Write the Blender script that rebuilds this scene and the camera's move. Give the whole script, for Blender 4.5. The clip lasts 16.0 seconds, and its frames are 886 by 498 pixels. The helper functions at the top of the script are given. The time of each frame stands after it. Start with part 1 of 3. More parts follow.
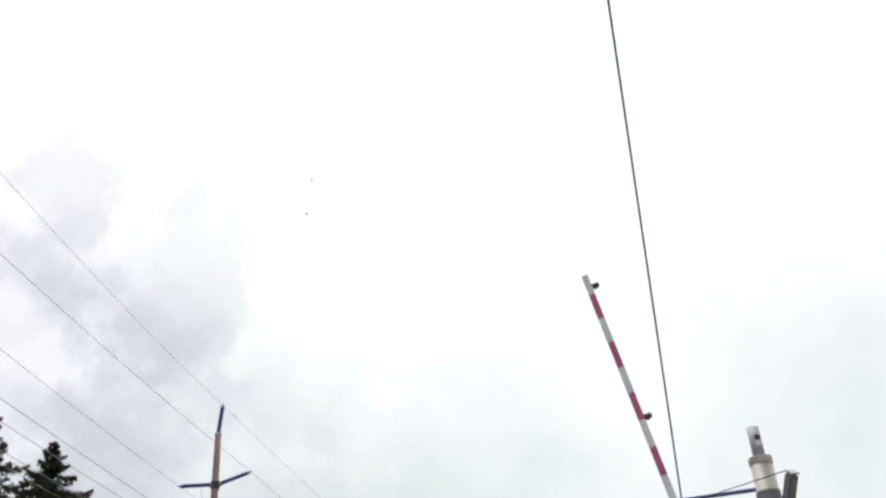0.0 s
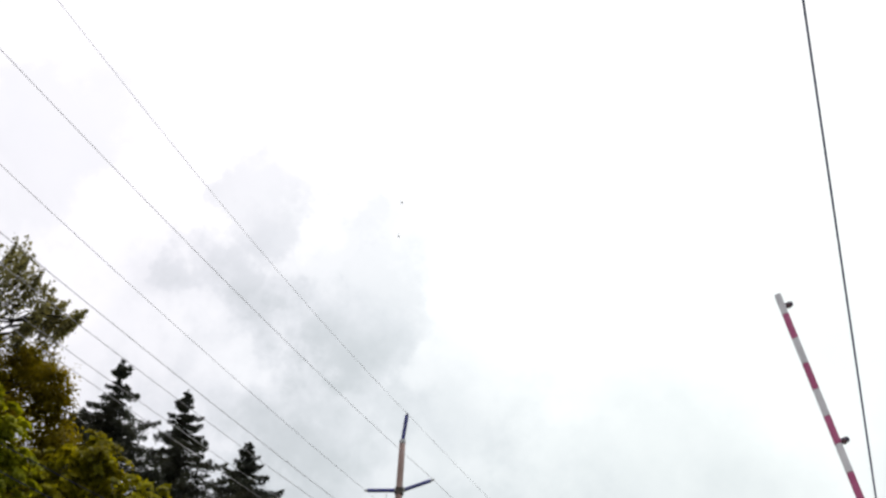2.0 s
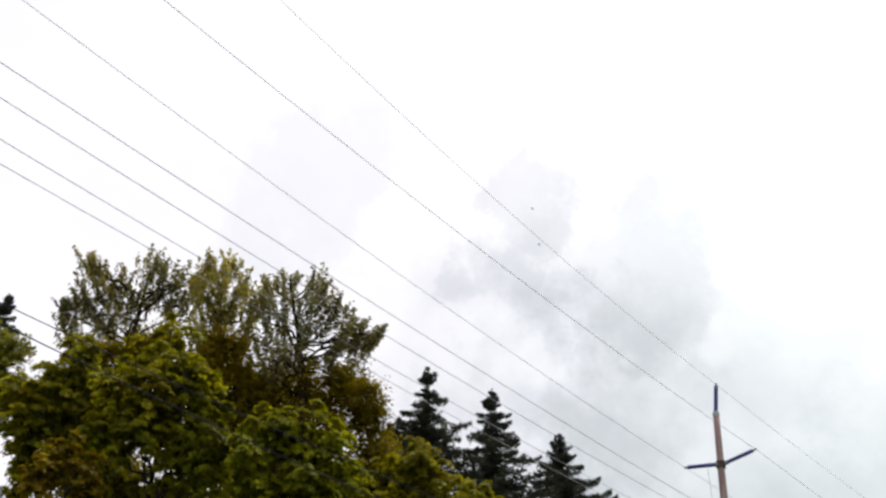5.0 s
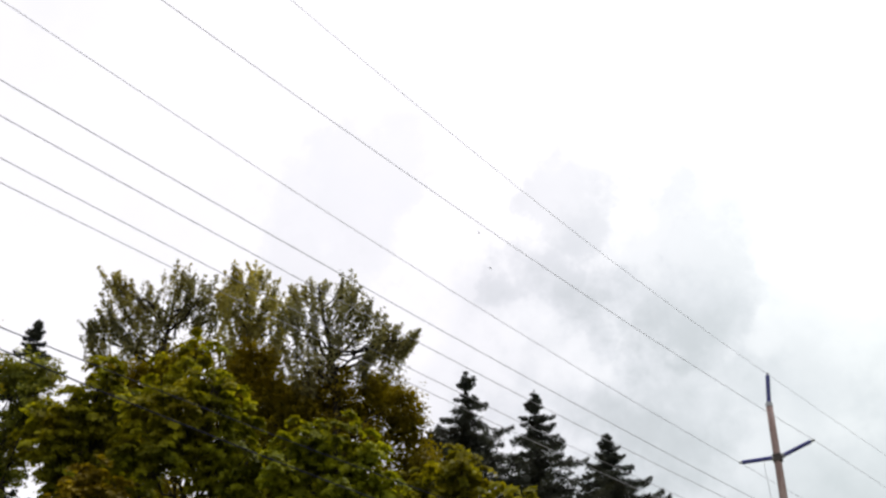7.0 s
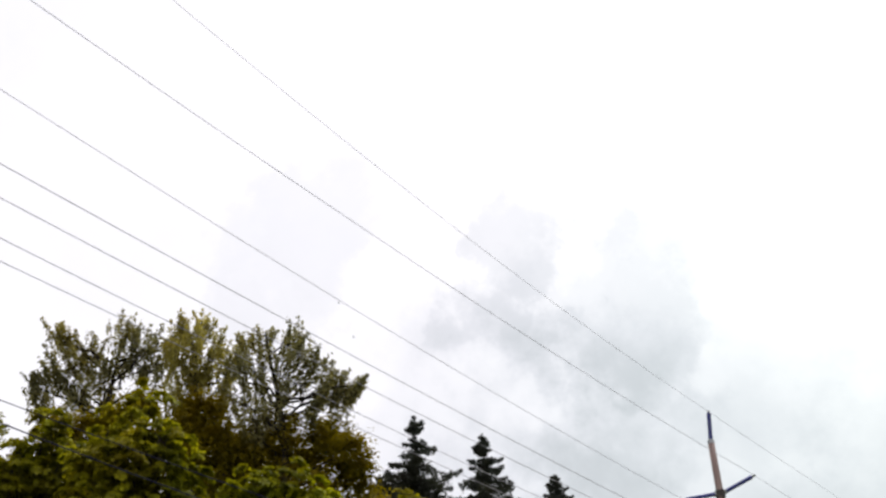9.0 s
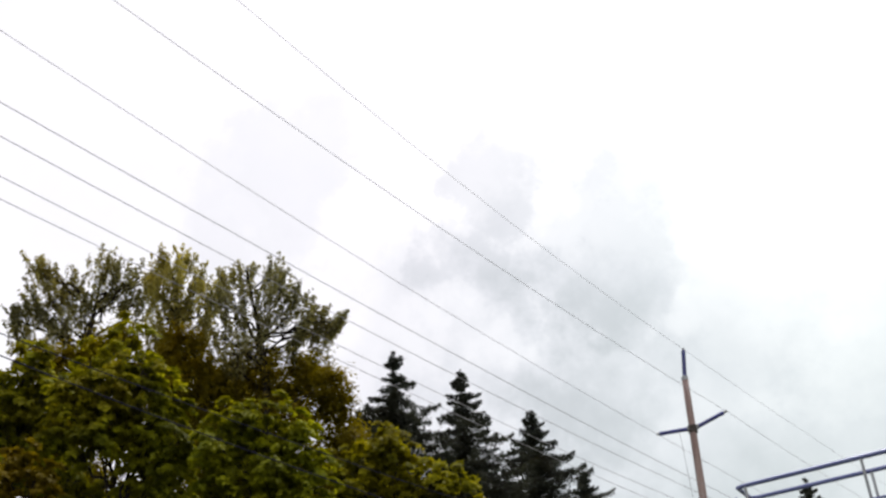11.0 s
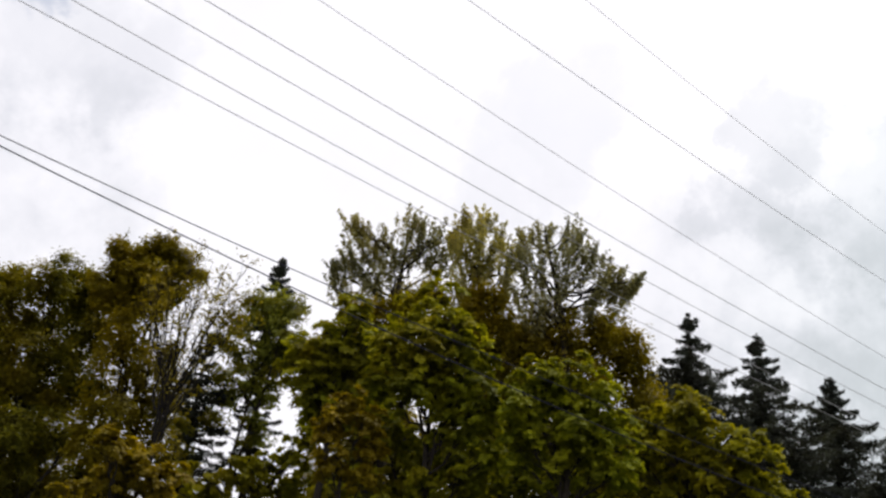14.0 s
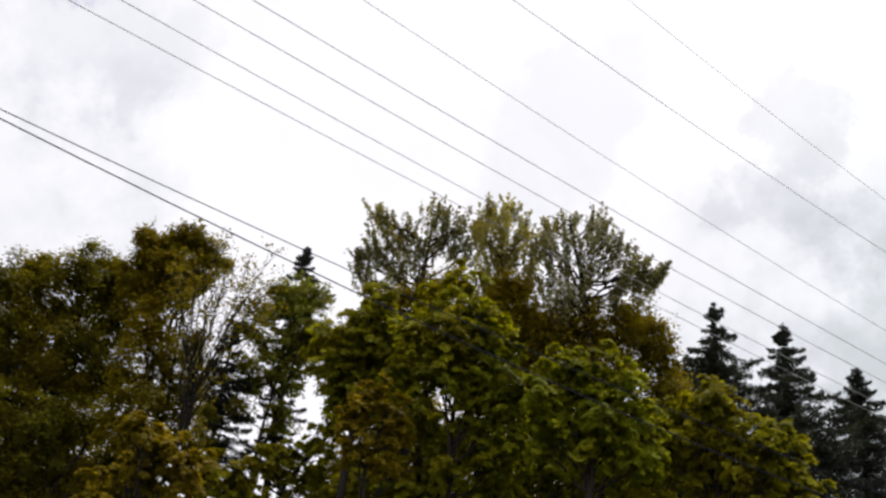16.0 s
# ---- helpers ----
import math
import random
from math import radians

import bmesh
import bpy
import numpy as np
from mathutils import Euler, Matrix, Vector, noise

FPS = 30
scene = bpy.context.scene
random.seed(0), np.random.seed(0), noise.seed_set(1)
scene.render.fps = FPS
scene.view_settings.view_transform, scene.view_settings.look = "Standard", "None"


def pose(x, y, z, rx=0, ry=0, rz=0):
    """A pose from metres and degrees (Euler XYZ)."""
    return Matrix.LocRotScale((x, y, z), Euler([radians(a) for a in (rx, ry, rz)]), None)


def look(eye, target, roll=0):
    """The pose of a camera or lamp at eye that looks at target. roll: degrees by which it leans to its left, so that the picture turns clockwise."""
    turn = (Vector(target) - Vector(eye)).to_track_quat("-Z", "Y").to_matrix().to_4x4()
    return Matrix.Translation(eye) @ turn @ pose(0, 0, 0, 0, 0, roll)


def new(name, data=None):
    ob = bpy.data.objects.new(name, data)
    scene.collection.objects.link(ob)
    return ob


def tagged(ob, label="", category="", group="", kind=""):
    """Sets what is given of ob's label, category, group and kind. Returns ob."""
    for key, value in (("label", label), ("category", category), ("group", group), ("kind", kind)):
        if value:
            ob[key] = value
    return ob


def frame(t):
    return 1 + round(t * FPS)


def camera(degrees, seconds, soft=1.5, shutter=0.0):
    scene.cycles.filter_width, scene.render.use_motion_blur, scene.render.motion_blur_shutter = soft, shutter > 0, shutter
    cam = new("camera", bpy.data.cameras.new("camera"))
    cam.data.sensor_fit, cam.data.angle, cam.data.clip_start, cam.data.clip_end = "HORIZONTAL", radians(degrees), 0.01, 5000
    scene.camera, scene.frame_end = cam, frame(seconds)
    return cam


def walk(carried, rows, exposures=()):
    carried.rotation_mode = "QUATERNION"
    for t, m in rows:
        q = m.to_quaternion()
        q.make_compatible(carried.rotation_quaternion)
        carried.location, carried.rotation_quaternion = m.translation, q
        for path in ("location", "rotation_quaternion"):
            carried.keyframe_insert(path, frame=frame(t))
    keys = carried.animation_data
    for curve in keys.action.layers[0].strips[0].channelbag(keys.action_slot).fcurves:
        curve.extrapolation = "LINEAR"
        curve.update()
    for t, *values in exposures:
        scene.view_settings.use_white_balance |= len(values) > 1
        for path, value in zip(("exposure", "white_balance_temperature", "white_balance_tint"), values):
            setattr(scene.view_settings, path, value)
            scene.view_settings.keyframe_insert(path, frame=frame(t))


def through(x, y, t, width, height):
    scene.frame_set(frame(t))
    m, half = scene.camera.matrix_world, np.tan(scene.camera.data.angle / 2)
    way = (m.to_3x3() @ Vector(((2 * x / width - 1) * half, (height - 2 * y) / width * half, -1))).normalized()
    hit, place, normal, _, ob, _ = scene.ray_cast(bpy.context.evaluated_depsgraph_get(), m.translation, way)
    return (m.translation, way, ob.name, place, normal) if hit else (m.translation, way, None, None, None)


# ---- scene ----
cam = camera(47.08, 16.0, soft=2.6, shutter=0.0)
PATH = [
    (0, pose(0.413, 0.038, 1.676, 120.490, 4.645, -26.802)),
    (0.5, pose(0.373, 0.027, 1.656, 119.578, 3.508, -27.695)),
    (1, pose(0.472, 0.082, 1.663, 119.344, 1.829, -26.666)),
    (1.5, pose(0.185, -0.075, 1.572, 119.592, 0.267, -23.831)),
    (2, pose(0.152, -0.192, 1.528, 121.510, -1.044, -18.492)),
    (2.5, pose(0.048, 0.031, 1.515, 122.967, -1.660, -12.328)),
    (3, pose(0.141, 0.118, 1.573, 122.492, -1.898, -6.255)),
    (3.5, pose(0.177, -0.040, 1.507, 121.258, -1.642, -2.521)),
    (4, pose(0.171, -0.103, 1.462, 120.700, -1.220, -1.356)),
    (4.5, pose(0.168, 0.003, 1.473, 120.566, -1.040, -1.205)),
    (5, pose(0.058, 0.340, 1.474, 120.696, -0.989, -0.515)),
    (5.2, pose(0.110, 0.400, 1.477, 120.713, -1.096, 0.041)),
    (7.3, pose(0.422, 1.791, 2.023, 121.233, 0.838, 3.312)),
    (7.5, pose(0.461, 1.795, 1.963, 121.668, 1.212, 3.260)),
    (8, pose(0.545, 1.657, 1.905, 122.908, 1.885, 2.843)),
    (8.2, pose(0.522, 1.546, 1.892, 123.533, 2.158, 2.529)),
    (10.3, pose(0.291, 1.093, 1.517, 122.693, 3.540, -1.070)),
    (10.5, pose(0.274, 1.140, 1.532, 121.748, 3.584, -1.180)),
    (11, pose(0.298, 1.077, 1.561, 119.973, 3.095, -0.470)),
    (11.5, pose(0.196, 0.612, 1.388, 119.283, 1.450, 2.039)),
    (12, pose(0.100, 0.580, 1.399, 118.668, -0.518, 5.649)),
    (12.5, pose(-0.159, 0.376, 1.421, 118.108, -2.609, 8.640)),
    (13, pose(-0.402, 0.136, 1.442, 117.594, -3.871, 10.513)),
    (13.5, pose(-0.545, 0.132, 1.566, 117.213, -4.507, 11.624)),
    (14, pose(-0.634, 0.135, 1.607, 116.972, -4.807, 12.625)),
    (14.5, pose(-0.500, 0.046, 1.652, 116.646, -5.118, 13.605)),
    (15, pose(-0.642, 0.060, 1.531, 116.610, -5.007, 14.119)),
    (15.5, pose(-0.660, 0.095, 1.527, 116.505, -4.885, 14.476)),
    (16, pose(-0.708, 0.138, 1.573, 116.291, -5.422, 13.750)),
]
walk(cam, PATH)

# ---- sky and light ----
SUN_AZ, SUN_EL = 24.0, 66.0
world = bpy.data.worlds.new("overcast_sky")
scene.world = world
world.use_nodes = True


def direction(az, el):
    a, e = radians(az), radians(el)
    return Vector((math.cos(e) * math.sin(a), math.cos(e) * math.cos(a), math.sin(e)))


class Nodes:
    """Short hand for wiring a node tree."""

    def __init__(self, tree):
        self.tree = tree
        tree.nodes.clear()

    def add(self, kind, ins=(), **props):
        n = self.tree.nodes.new(kind)
        for k, v in props.items():
            setattr(n, k, v)
        for k, v in dict(ins).items():
            if isinstance(v, bpy.types.NodeSocket):
                self.tree.links.new(v, n.inputs[k])
            else:
                n.inputs[k].default_value = v
        return n

    def math(self, op, a, b=0.0, c=0.0, clamp=False):
        return self.add("ShaderNodeMath", {0: a, 1: b, 2: c}, operation=op, use_clamp=clamp).outputs[0]

    def mix(self, f, a, b, blend="MIX"):
        return self.add("ShaderNodeMix", {0: f, 6: a, 7: b}, data_type="RGBA", blend_type=blend).outputs[2]

    def ramp(self, f, stops, mode="LINEAR"):
        n = self.add("ShaderNodeValToRGB", {0: f})
        n.color_ramp.interpolation = mode
        el = n.color_ramp.elements
        while len(el) < len(stops):
            el.new(0.5)
        for e, (p, c) in zip(el, stops):
            e.position, e.color = p, (*c, 1) if len(c) == 3 else c
        return n.outputs[0]

    def noise(self, co, scale, detail=4.0, rough=0.55, dist=0.0):
        return self.add("ShaderNodeTexNoise", {"Vector": co, "Scale": scale, "Detail": detail, "Roughness": rough, "Distortion": dist}).outputs[0]


def build_sky():
    w = Nodes(world.node_tree)
    sky = w.add("ShaderNodeTexSky", sky_type="NISHITA", sun_disc=False, sun_elevation=radians(SUN_EL), sun_rotation=radians(SUN_AZ))
    blue = w.mix(1.0, sky.outputs[0], (0.1, 0.1, 0.1, 1), "MULTIPLY")
    co = w.add("ShaderNodeTexCoord").outputs["Generated"]
    warp = w.add("ShaderNodeTexNoise", {"Vector": co, "Scale": 5.0, "Detail": 6.0, "Roughness": 0.6}).outputs["Color"]
    off = w.add("ShaderNodeVectorMath", {0: warp, 1: (0.5, 0.5, 0.5)}, operation="SUBTRACT").outputs[0]
    off = w.add("ShaderNodeVectorMath", {0: off, "Scale": 0.055}, operation="SCALE").outputs[0]
    cow = w.add("ShaderNodeVectorMath", {0: co, 1: off}, operation="ADD").outputs[0]

    def bank(az, el, inner, outer):
        """A soft cloud bank round one direction: 1 inside, 0 past the outer angle."""
        d = w.add("ShaderNodeVectorMath", {0: cow, 1: direction(az, el)}, operation="DOT_PRODUCT").outputs["Value"]
        return w.add("ShaderNodeMapRange", {0: d, 1: math.cos(radians(outer)), 2: math.cos(radians(inner)), 3: 0.0, 4: 1.0}, interpolation_type="SMOOTHSTEP").outputs[0]

    grey = w.math("MULTIPLY", w.noise(co, 3.2, 5.0, 0.55, 0.4), 0.15)
    for az, el, inner, outer, amount in CLOUD_BANKS:
        grey = w.math("ADD", grey, w.math("MULTIPLY", bank(az, el, inner, outer), amount))
    fine = w.noise(cow, 9.0, 5.0, 0.6)
    grey = w.math("MULTIPLY", grey, w.math("MULTIPLY_ADD", fine, 0.9, 0.55))
    glow = bank(SUN_AZ, SUN_EL - 18, 4, 38)
    grey = w.math("MULTIPLY", grey, w.math("MULTIPLY_ADD", glow, -0.75, 1.0), clamp=True)
    tone = w.ramp(grey, [(0.0, (0.97, 0.96, 0.97)), (0.10, (0.83, 0.83, 0.845)), (0.26, (0.70, 0.71, 0.735)), (0.5, (0.58, 0.60, 0.62)), (1.0, (0.42, 0.44, 0.455))])
    tint = w.mix(bank(38, 12, 8, 42), tone, (0.945, 1.0, 0.985, 1), "MULTIPLY")
    tint = w.mix(bank(-30, 30, 10, 60), tint, (0.99, 0.98, 1.02, 1), "MULTIPLY")
    gap = w.math("MULTIPLY", bank(-48.5, 38.5, 0.3, 5.0), 0.35)
    out = w.mix(gap, tint, blue)
    # unseen sky away from the sun is dimmed to shade the trees' near sides
    away = w.math("MULTIPLY_ADD", bank(SUN_AZ, SUN_EL, 68, 125), 0.30, 0.70)
    out = w.mix(1.0, out, w.add("ShaderNodeCombineColor", {0: away, 1: away, 2: away}).outputs[0], "MULTIPLY")
    back = w.add("ShaderNodeBackground", {"Color": out, "Strength": 1.0})
    w.tree.links.new(back.outputs[0], w.add("ShaderNodeOutputWorld").inputs[0])


# azimuth, elevation, inner and outer radius in degrees, thickness
CLOUD_BANKS = (
    (4.0, 30.5, 0.0, 5.0, 0.20), (5.5, 32.5, 0.0, 3.5, 0.10), (9.5, 27.5, 0.0, 6.5, 0.20), (12.0, 25.0, 0.0, 4.0, 0.06), (10.0, 20.5, 0.0, 8.0, 0.30), (5.0, 23.0, 0.0, 8.0, 0.13),
    (-7.0, 30.8, 0.0, 6.5, 0.09), (-3.0, 34.0, 0.0, 5.0, 0.04), (2.0, 23.0, 0.0, 11.0, 0.13), (1.5, 26.5, 0.0, 7.0, 0.08), (15.0, 16.0, 0.0, 14.0, 0.24), (19.0, 19.0, 0.0, 8.0, 0.08), (28.0, 13.0, 0.0, 13.0, 0.22), (54.0, 12.0, 0.0, 14.0, 0.13),
    (-41.0, 25.0, 0.0, 9.0, 0.18), (-41.5, 32.0, 0.0, 7.0, 0.13),
)
build_sky()

sun = new("sun", bpy.data.lights.new("sun", "SUN"))
sun.data.energy, sun.data.angle, sun.data.color = 3.0, radians(18), (1.0, 0.97, 0.92)
sun.matrix_world = look(direction(SUN_AZ, SUN_EL) * 100, (0, 0, 0))
scene.view_settings.exposure = 0.25


# ---- materials ----
def material(name):
    m = bpy.data.materials.new(name)
    m.use_nodes = True
    n = Nodes(m.node_tree)
    out = n.add("ShaderNodeOutputMaterial")
    return m, n, out


def surface(name, low, high, rough=0.6, metal=0.0, scale=6.0, bump=0.15, stretch=(1, 1, 1), stain=(0.6, 0.6, 0.6), spots=0.25, sheen=0.5):
    """Worn surface: two scales of colour variation, stains and fine relief."""
    m, n, out = material(name)
    co = n.add("ShaderNodeTexCoord").outputs["Object"]
    co = n.add("ShaderNodeMapping", {"Vector": co, "Scale": stretch}).outputs[0]
    big = n.noise(co, scale * 0.3, 3)
    small = n.noise(co, scale * 4, 6, 0.65)
    c = n.ramp(big, [(0.3, low), (0.7, high)])
    c = n.mix(n.math("MULTIPLY", n.ramp(small, [(0.5, (0, 0, 0)), (0.75, (1, 1, 1))]), spots), c, (*[a * b for a, b in zip(low, stain)], 1))
    b = n.add("ShaderNodeBump", {"Height": small, "Strength": bump, "Distance": 0.01}).outputs[0]
    r = n.math("MULTIPLY_ADD", small, 0.25, rough - 0.12)
    s = n.add("ShaderNodeBsdfPrincipled", {"Base Color": c, "Roughness": r, "Metallic": metal, "Specular IOR Level": sheen, "Normal": b})
    m.node_tree.links.new(s.outputs[0], out.inputs[0])
    return m


def foliage(name, dark, light, warm, through=0.35, warmth=0.25):
    """Leaves: each leaf its own tone, clumps lighter or darker, light passes through."""
    m, n, out = material(name)
    geo = n.add("ShaderNodeNewGeometry")
    co = n.add("ShaderNodeTexCoord").outputs["Object"]
    clump = n.noise(co, 0.95, 4)
    leaf = geo.outputs["Random Per Island"]
    # steep clump contrast also imitates lit sprays and shaded gaps in the colour
    t = n.math("ADD", n.math("MULTIPLY", leaf, 0.25), n.math("MULTIPLY_ADD", clump, 2.4, -0.85), clamp=True)
    c = n.ramp(t, [(0.27, dark), (0.88, light)])
    c = n.mix(n.math("MULTIPLY", n.ramp(n.noise(co, 0.33, 2), [(0.45, (0, 0, 0)), (0.65, (1, 1, 1))]), warmth), c, (*warm, 1))
    d = n.add("ShaderNodeBsdfPrincipled", {"Base Color": c, "Roughness": 0.6, "Specular IOR Level": 0.12})
    tr = n.add("ShaderNodeBsdfTranslucent", {"Color": n.mix(1.0, c, (1.25, 1.15, 0.5, 1), "MULTIPLY")})
    mixed = n.add("ShaderNodeMixShader", {0: through, 1: d.outputs[0], 2: tr.outputs[0]})
    m.node_tree.links.new(mixed.outputs[0], out.inputs[0])
    return m


BARK = surface("bark", (0.016, 0.013, 0.012), (0.038, 0.031, 0.027), 0.9, 0, 5, 0.6, (1, 1, 0.25), sheen=0.08)
TWIG_BARK = surface("dark_twig_bark", (0.013, 0.011, 0.010), (0.028, 0.024, 0.021), 0.95, 0, 5, 0.4, (1, 1, 0.3), sheen=0.08)
POLE_WOOD = surface("pole_wood", (0.21, 0.135, 0.125), (0.44, 0.335, 0.32), 0.85, 0, 6, 0.5, (3, 3, 0.3), (0.35, 0.3, 0.3), 0.65)
INSULATOR = surface("insulator_glaze", (0.045, 0.05, 0.22), (0.07, 0.078, 0.33), 0.35, 0, 6, 0.05)
GALVANISED = surface("galvanised_steel", (0.26, 0.27, 0.30), (0.40, 0.41, 0.45), 0.6, 0.1, 8, 0.08)
# darker copy of the galvanised steel: shade put into the colour
SHADED_GALV = surface("shaded_galvanised_steel", (0.13, 0.13, 0.16), (0.22, 0.22, 0.26), 0.6, 0.2, 8, 0.1)
ALUMINIUM = surface("weathered_aluminium", (0.30, 0.285, 0.255), (0.40, 0.385, 0.345), 0.6, 0.15, 5, 0.1)
RAIL_STEEL = surface("rail_steel", (0.08, 0.095, 0.24), (0.13, 0.15, 0.34), 0.45, 0.2, 6, 0.08)
RUSTY = surface("dark_weathered_steel", (0.045, 0.037, 0.035), (0.09, 0.075, 0.07), 0.75, 0.2, 7, 0.25)
ARM_WHITE = surface("gate_white", (0.52, 0.51, 0.58), (0.66, 0.65, 0.72), 0.5, 0, 9, 0.05, spots=0.3)
ARM_RED = surface("gate_red", (0.36, 0.055, 0.17), (0.45, 0.09, 0.23), 0.5, 0, 9, 0.05, spots=0.35)
BLACK = surface("dark_housing", (0.025, 0.026, 0.06), (0.05, 0.052, 0.10), 0.5, 0, 8, 0.05)
LENS_RED = surface("lamp_lens", (0.04, 0.012, 0.02), (0.07, 0.018, 0.03), 0.25, 0, 8, 0.02)
WIRE = surface("weathered_wire", (0.27, 0.26, 0.30), (0.36, 0.35, 0.39), 0.7, 0.0, 8, 0.02, sheen=0.1)
CABLE = surface("dark_cable", (0.014, 0.014, 0.03), (0.03, 0.03, 0.055), 0.8, 0, 8, 0.02, sheen=0.1)
STRAND = surface("steel_strand", (0.09, 0.095, 0.24), (0.14, 0.145, 0.33), 0.6, 0.1, 8, 0.05)
HOLE_SHADE = surface("hole_shade", (0.02, 0.02, 0.02), (0.04, 0.04, 0.04), 0.6, 0, 8, 0.0)
CONCRETE = surface("concrete", (0.28, 0.27, 0.25), (0.40, 0.38, 0.35), 0.9, 0, 4, 0.3)
GROUND = surface("grass_ground", (0.035, 0.05, 0.018), (0.10, 0.10, 0.045), 0.95, 0, 0.6, 0.5, spots=0.5)
FEATHER = surface("dark_feathers", (0.05, 0.05, 0.055), (0.09, 0.09, 0.095), 0.8, 0, 12, 0.0)
MAPLE = foliage("maple_leaves", (0.11, 0.12, 0.006), (0.36, 0.37, 0.014), (0.34, 0.25, 0.010), 0.48, 0.4)
FRESH = foliage("fresh_maple_leaves", (0.11, 0.13, 0.006), (0.35, 0.37, 0.014), (0.30, 0.26, 0.008), 0.48, 0.4)
HAZEL = foliage("hazel_leaves", (0.125, 0.125, 0.006), (0.36, 0.345, 0.012), (0.33, 0.25, 0.008), 0.48, 0.4)
DEEP = foliage("deep_green_leaves", (0.075, 0.072, 0.006), (0.25, 0.23, 0.014), (0.26, 0.18, 0.008), 0.38, 0.5)
SLIM = foliage("mid_green_leaves", (0.09, 0.10, 0.012), (0.28, 0.30, 0.05), (0.28, 0.20, 0.012), 0.42, 0.5)
OLIVE = foliage("olive_leaves", (0.095, 0.078, 0.004), (0.28, 0.23, 0.009), (0.26, 0.18, 0.006), 0.38, 0.45)
GREYGREEN = foliage("poplar_leaves", (0.13, 0.127, 0.068), (0.31, 0.295, 0.155), (0.26, 0.21, 0.045), 0.40, 0.5)
YELLOWGREEN = foliage("yellowish_poplar_leaves", (0.22, 0.20, 0.07), (0.46, 0.42, 0.15), (0.38, 0.30, 0.05), 0.42, 0.4)
AMBER = foliage("amber_leaves", (0.12, 0.092, 0.004), (0.31, 0.235, 0.008), (0.24, 0.155, 0.004), 0.42, 0.4)
NEEDLES = foliage("spruce_needles", (0.014, 0.017, 0.016), (0.060, 0.068, 0.058), (0.05, 0.042, 0.02), 0.15, 0.3)


# ---- mesh helpers ----
def part(name, bm, mat, parent=None, label="", smooth=False):
    me = bpy.data.meshes.new(name)
    if smooth:
        for f in bm.faces:
            f.smooth = True
    bm.to_mesh(me)
    bm.free()
    me.materials.append(mat)
    ob = new(name, me)
    ob.parent = parent
    return tagged(ob, label) if label else ob


def raw_part(name, verts, faces, mat, parent=None, smooth=False, label=""):
    """A mesh from arrays: verts (n, 3), faces (m, 3 or 4)."""
    me = bpy.data.meshes.new(name)
    k = faces.shape[1]
    me.vertices.add(len(verts))
    me.vertices.foreach_set("co", np.ascontiguousarray(verts, dtype=np.float32).ravel())
    me.loops.add(faces.size)
    me.loops.foreach_set("vertex_index", np.ascontiguousarray(faces, dtype=np.int32).ravel())
    me.polygons.add(len(faces))
    me.polygons.foreach_set("loop_start", np.arange(0, faces.size, k, dtype=np.int32))
    me.polygons.foreach_set("use_smooth", np.full(len(faces), smooth))
    me.update(calc_edges=True)
    me.validate()
    me.materials.append(mat)
    ob = new(name, me)
    ob.parent = parent
    return tagged(ob, label) if label else ob


def tube(bm, points, radii, sides=10, cap=True):
    """A round bar along the points, with a radius at each."""
    pts = [Vector(p) for p in points]
    if not hasattr(radii, "__len__"):
        radii = [radii] * len(pts)
    rings, side = [], None
    for i, p in enumerate(pts):
        way = (pts[min(i + 1, len(pts) - 1)] - pts[max(i - 1, 0)]).normalized()
        if side is None:
            side = way.orthogonal().normalized()
        side = (side - way * side.dot(way)).normalized()
        up = way.cross(side)
        rings.append([bm.verts.new(p + (side * math.cos(a) + up * math.sin(a)) * radii[i]) for a in (2 * math.pi * k / sides for k in range(sides))])
    for a, b in zip(rings, rings[1:]):
        for k in range(sides):
            bm.faces.new((a[k], a[(k + 1) % sides], b[(k + 1) % sides], b[k]))
    if cap:
        bm.faces.new(rings[0][::-1])
        bm.faces.new(rings[-1])
    return bm


def box(bm, size, m=Matrix(), bevel=0.0):
    r = bmesh.ops.create_cube(bm, size=1, matrix=m @ Matrix.Diagonal((*size, 1)))
    if bevel:
        edges = list({e for v in r["verts"] for e in v.link_edges})
        bmesh.ops.bevel(bm, geom=edges, offset=bevel, segments=2, affect="EDGES")
    return bm


def empty(name, place, label, category, group=""):
    e = new(name)
    e.location = place
    return tagged(e, label, category, group)


def bar(a, b, r, sides=12):
    return tube(bmesh.new(), [a, b], r, sides)


# ---- ground ----
def build_ground():
    bm = bmesh.new()
    rings = (0, 8, 16, 24, 32, 42, 55, 75, 110, 180, 350, 800, 2500)
    prev = None
    for r in rings:
        ring = [bm.verts.new((0, 0, 0))] if r == 0 else [bm.verts.new((r * math.sin(a), r * math.cos(a), 0.25 * noise.noise((r * math.sin(a) * 0.08, r * math.cos(a) * 0.08, 0)) - 0.05 if r > 20 else 0)) for a in (2 * math.pi * k / 64 for k in range(64))]
        if prev is not None:
            for k in range(64):
                if len(prev) == 1:
                    bm.faces.new((prev[0], ring[(k + 1) % 64], ring[k]))
                else:
                    bm.faces.new((prev[k], prev[(k + 1) % 64], ring[(k + 1) % 64], ring[k]))
        prev = ring
    tagged(part("ground", bm, GROUND, smooth=True), "flat rough grass reaching to the horizon", "ground", kind="structure")


build_ground()

# ---- the transmission line ----
LINE = Vector((math.sin(radians(-140.54)), math.cos(radians(-140.54)), 0))
POLE = Vector((10.78, 38.2, 0))


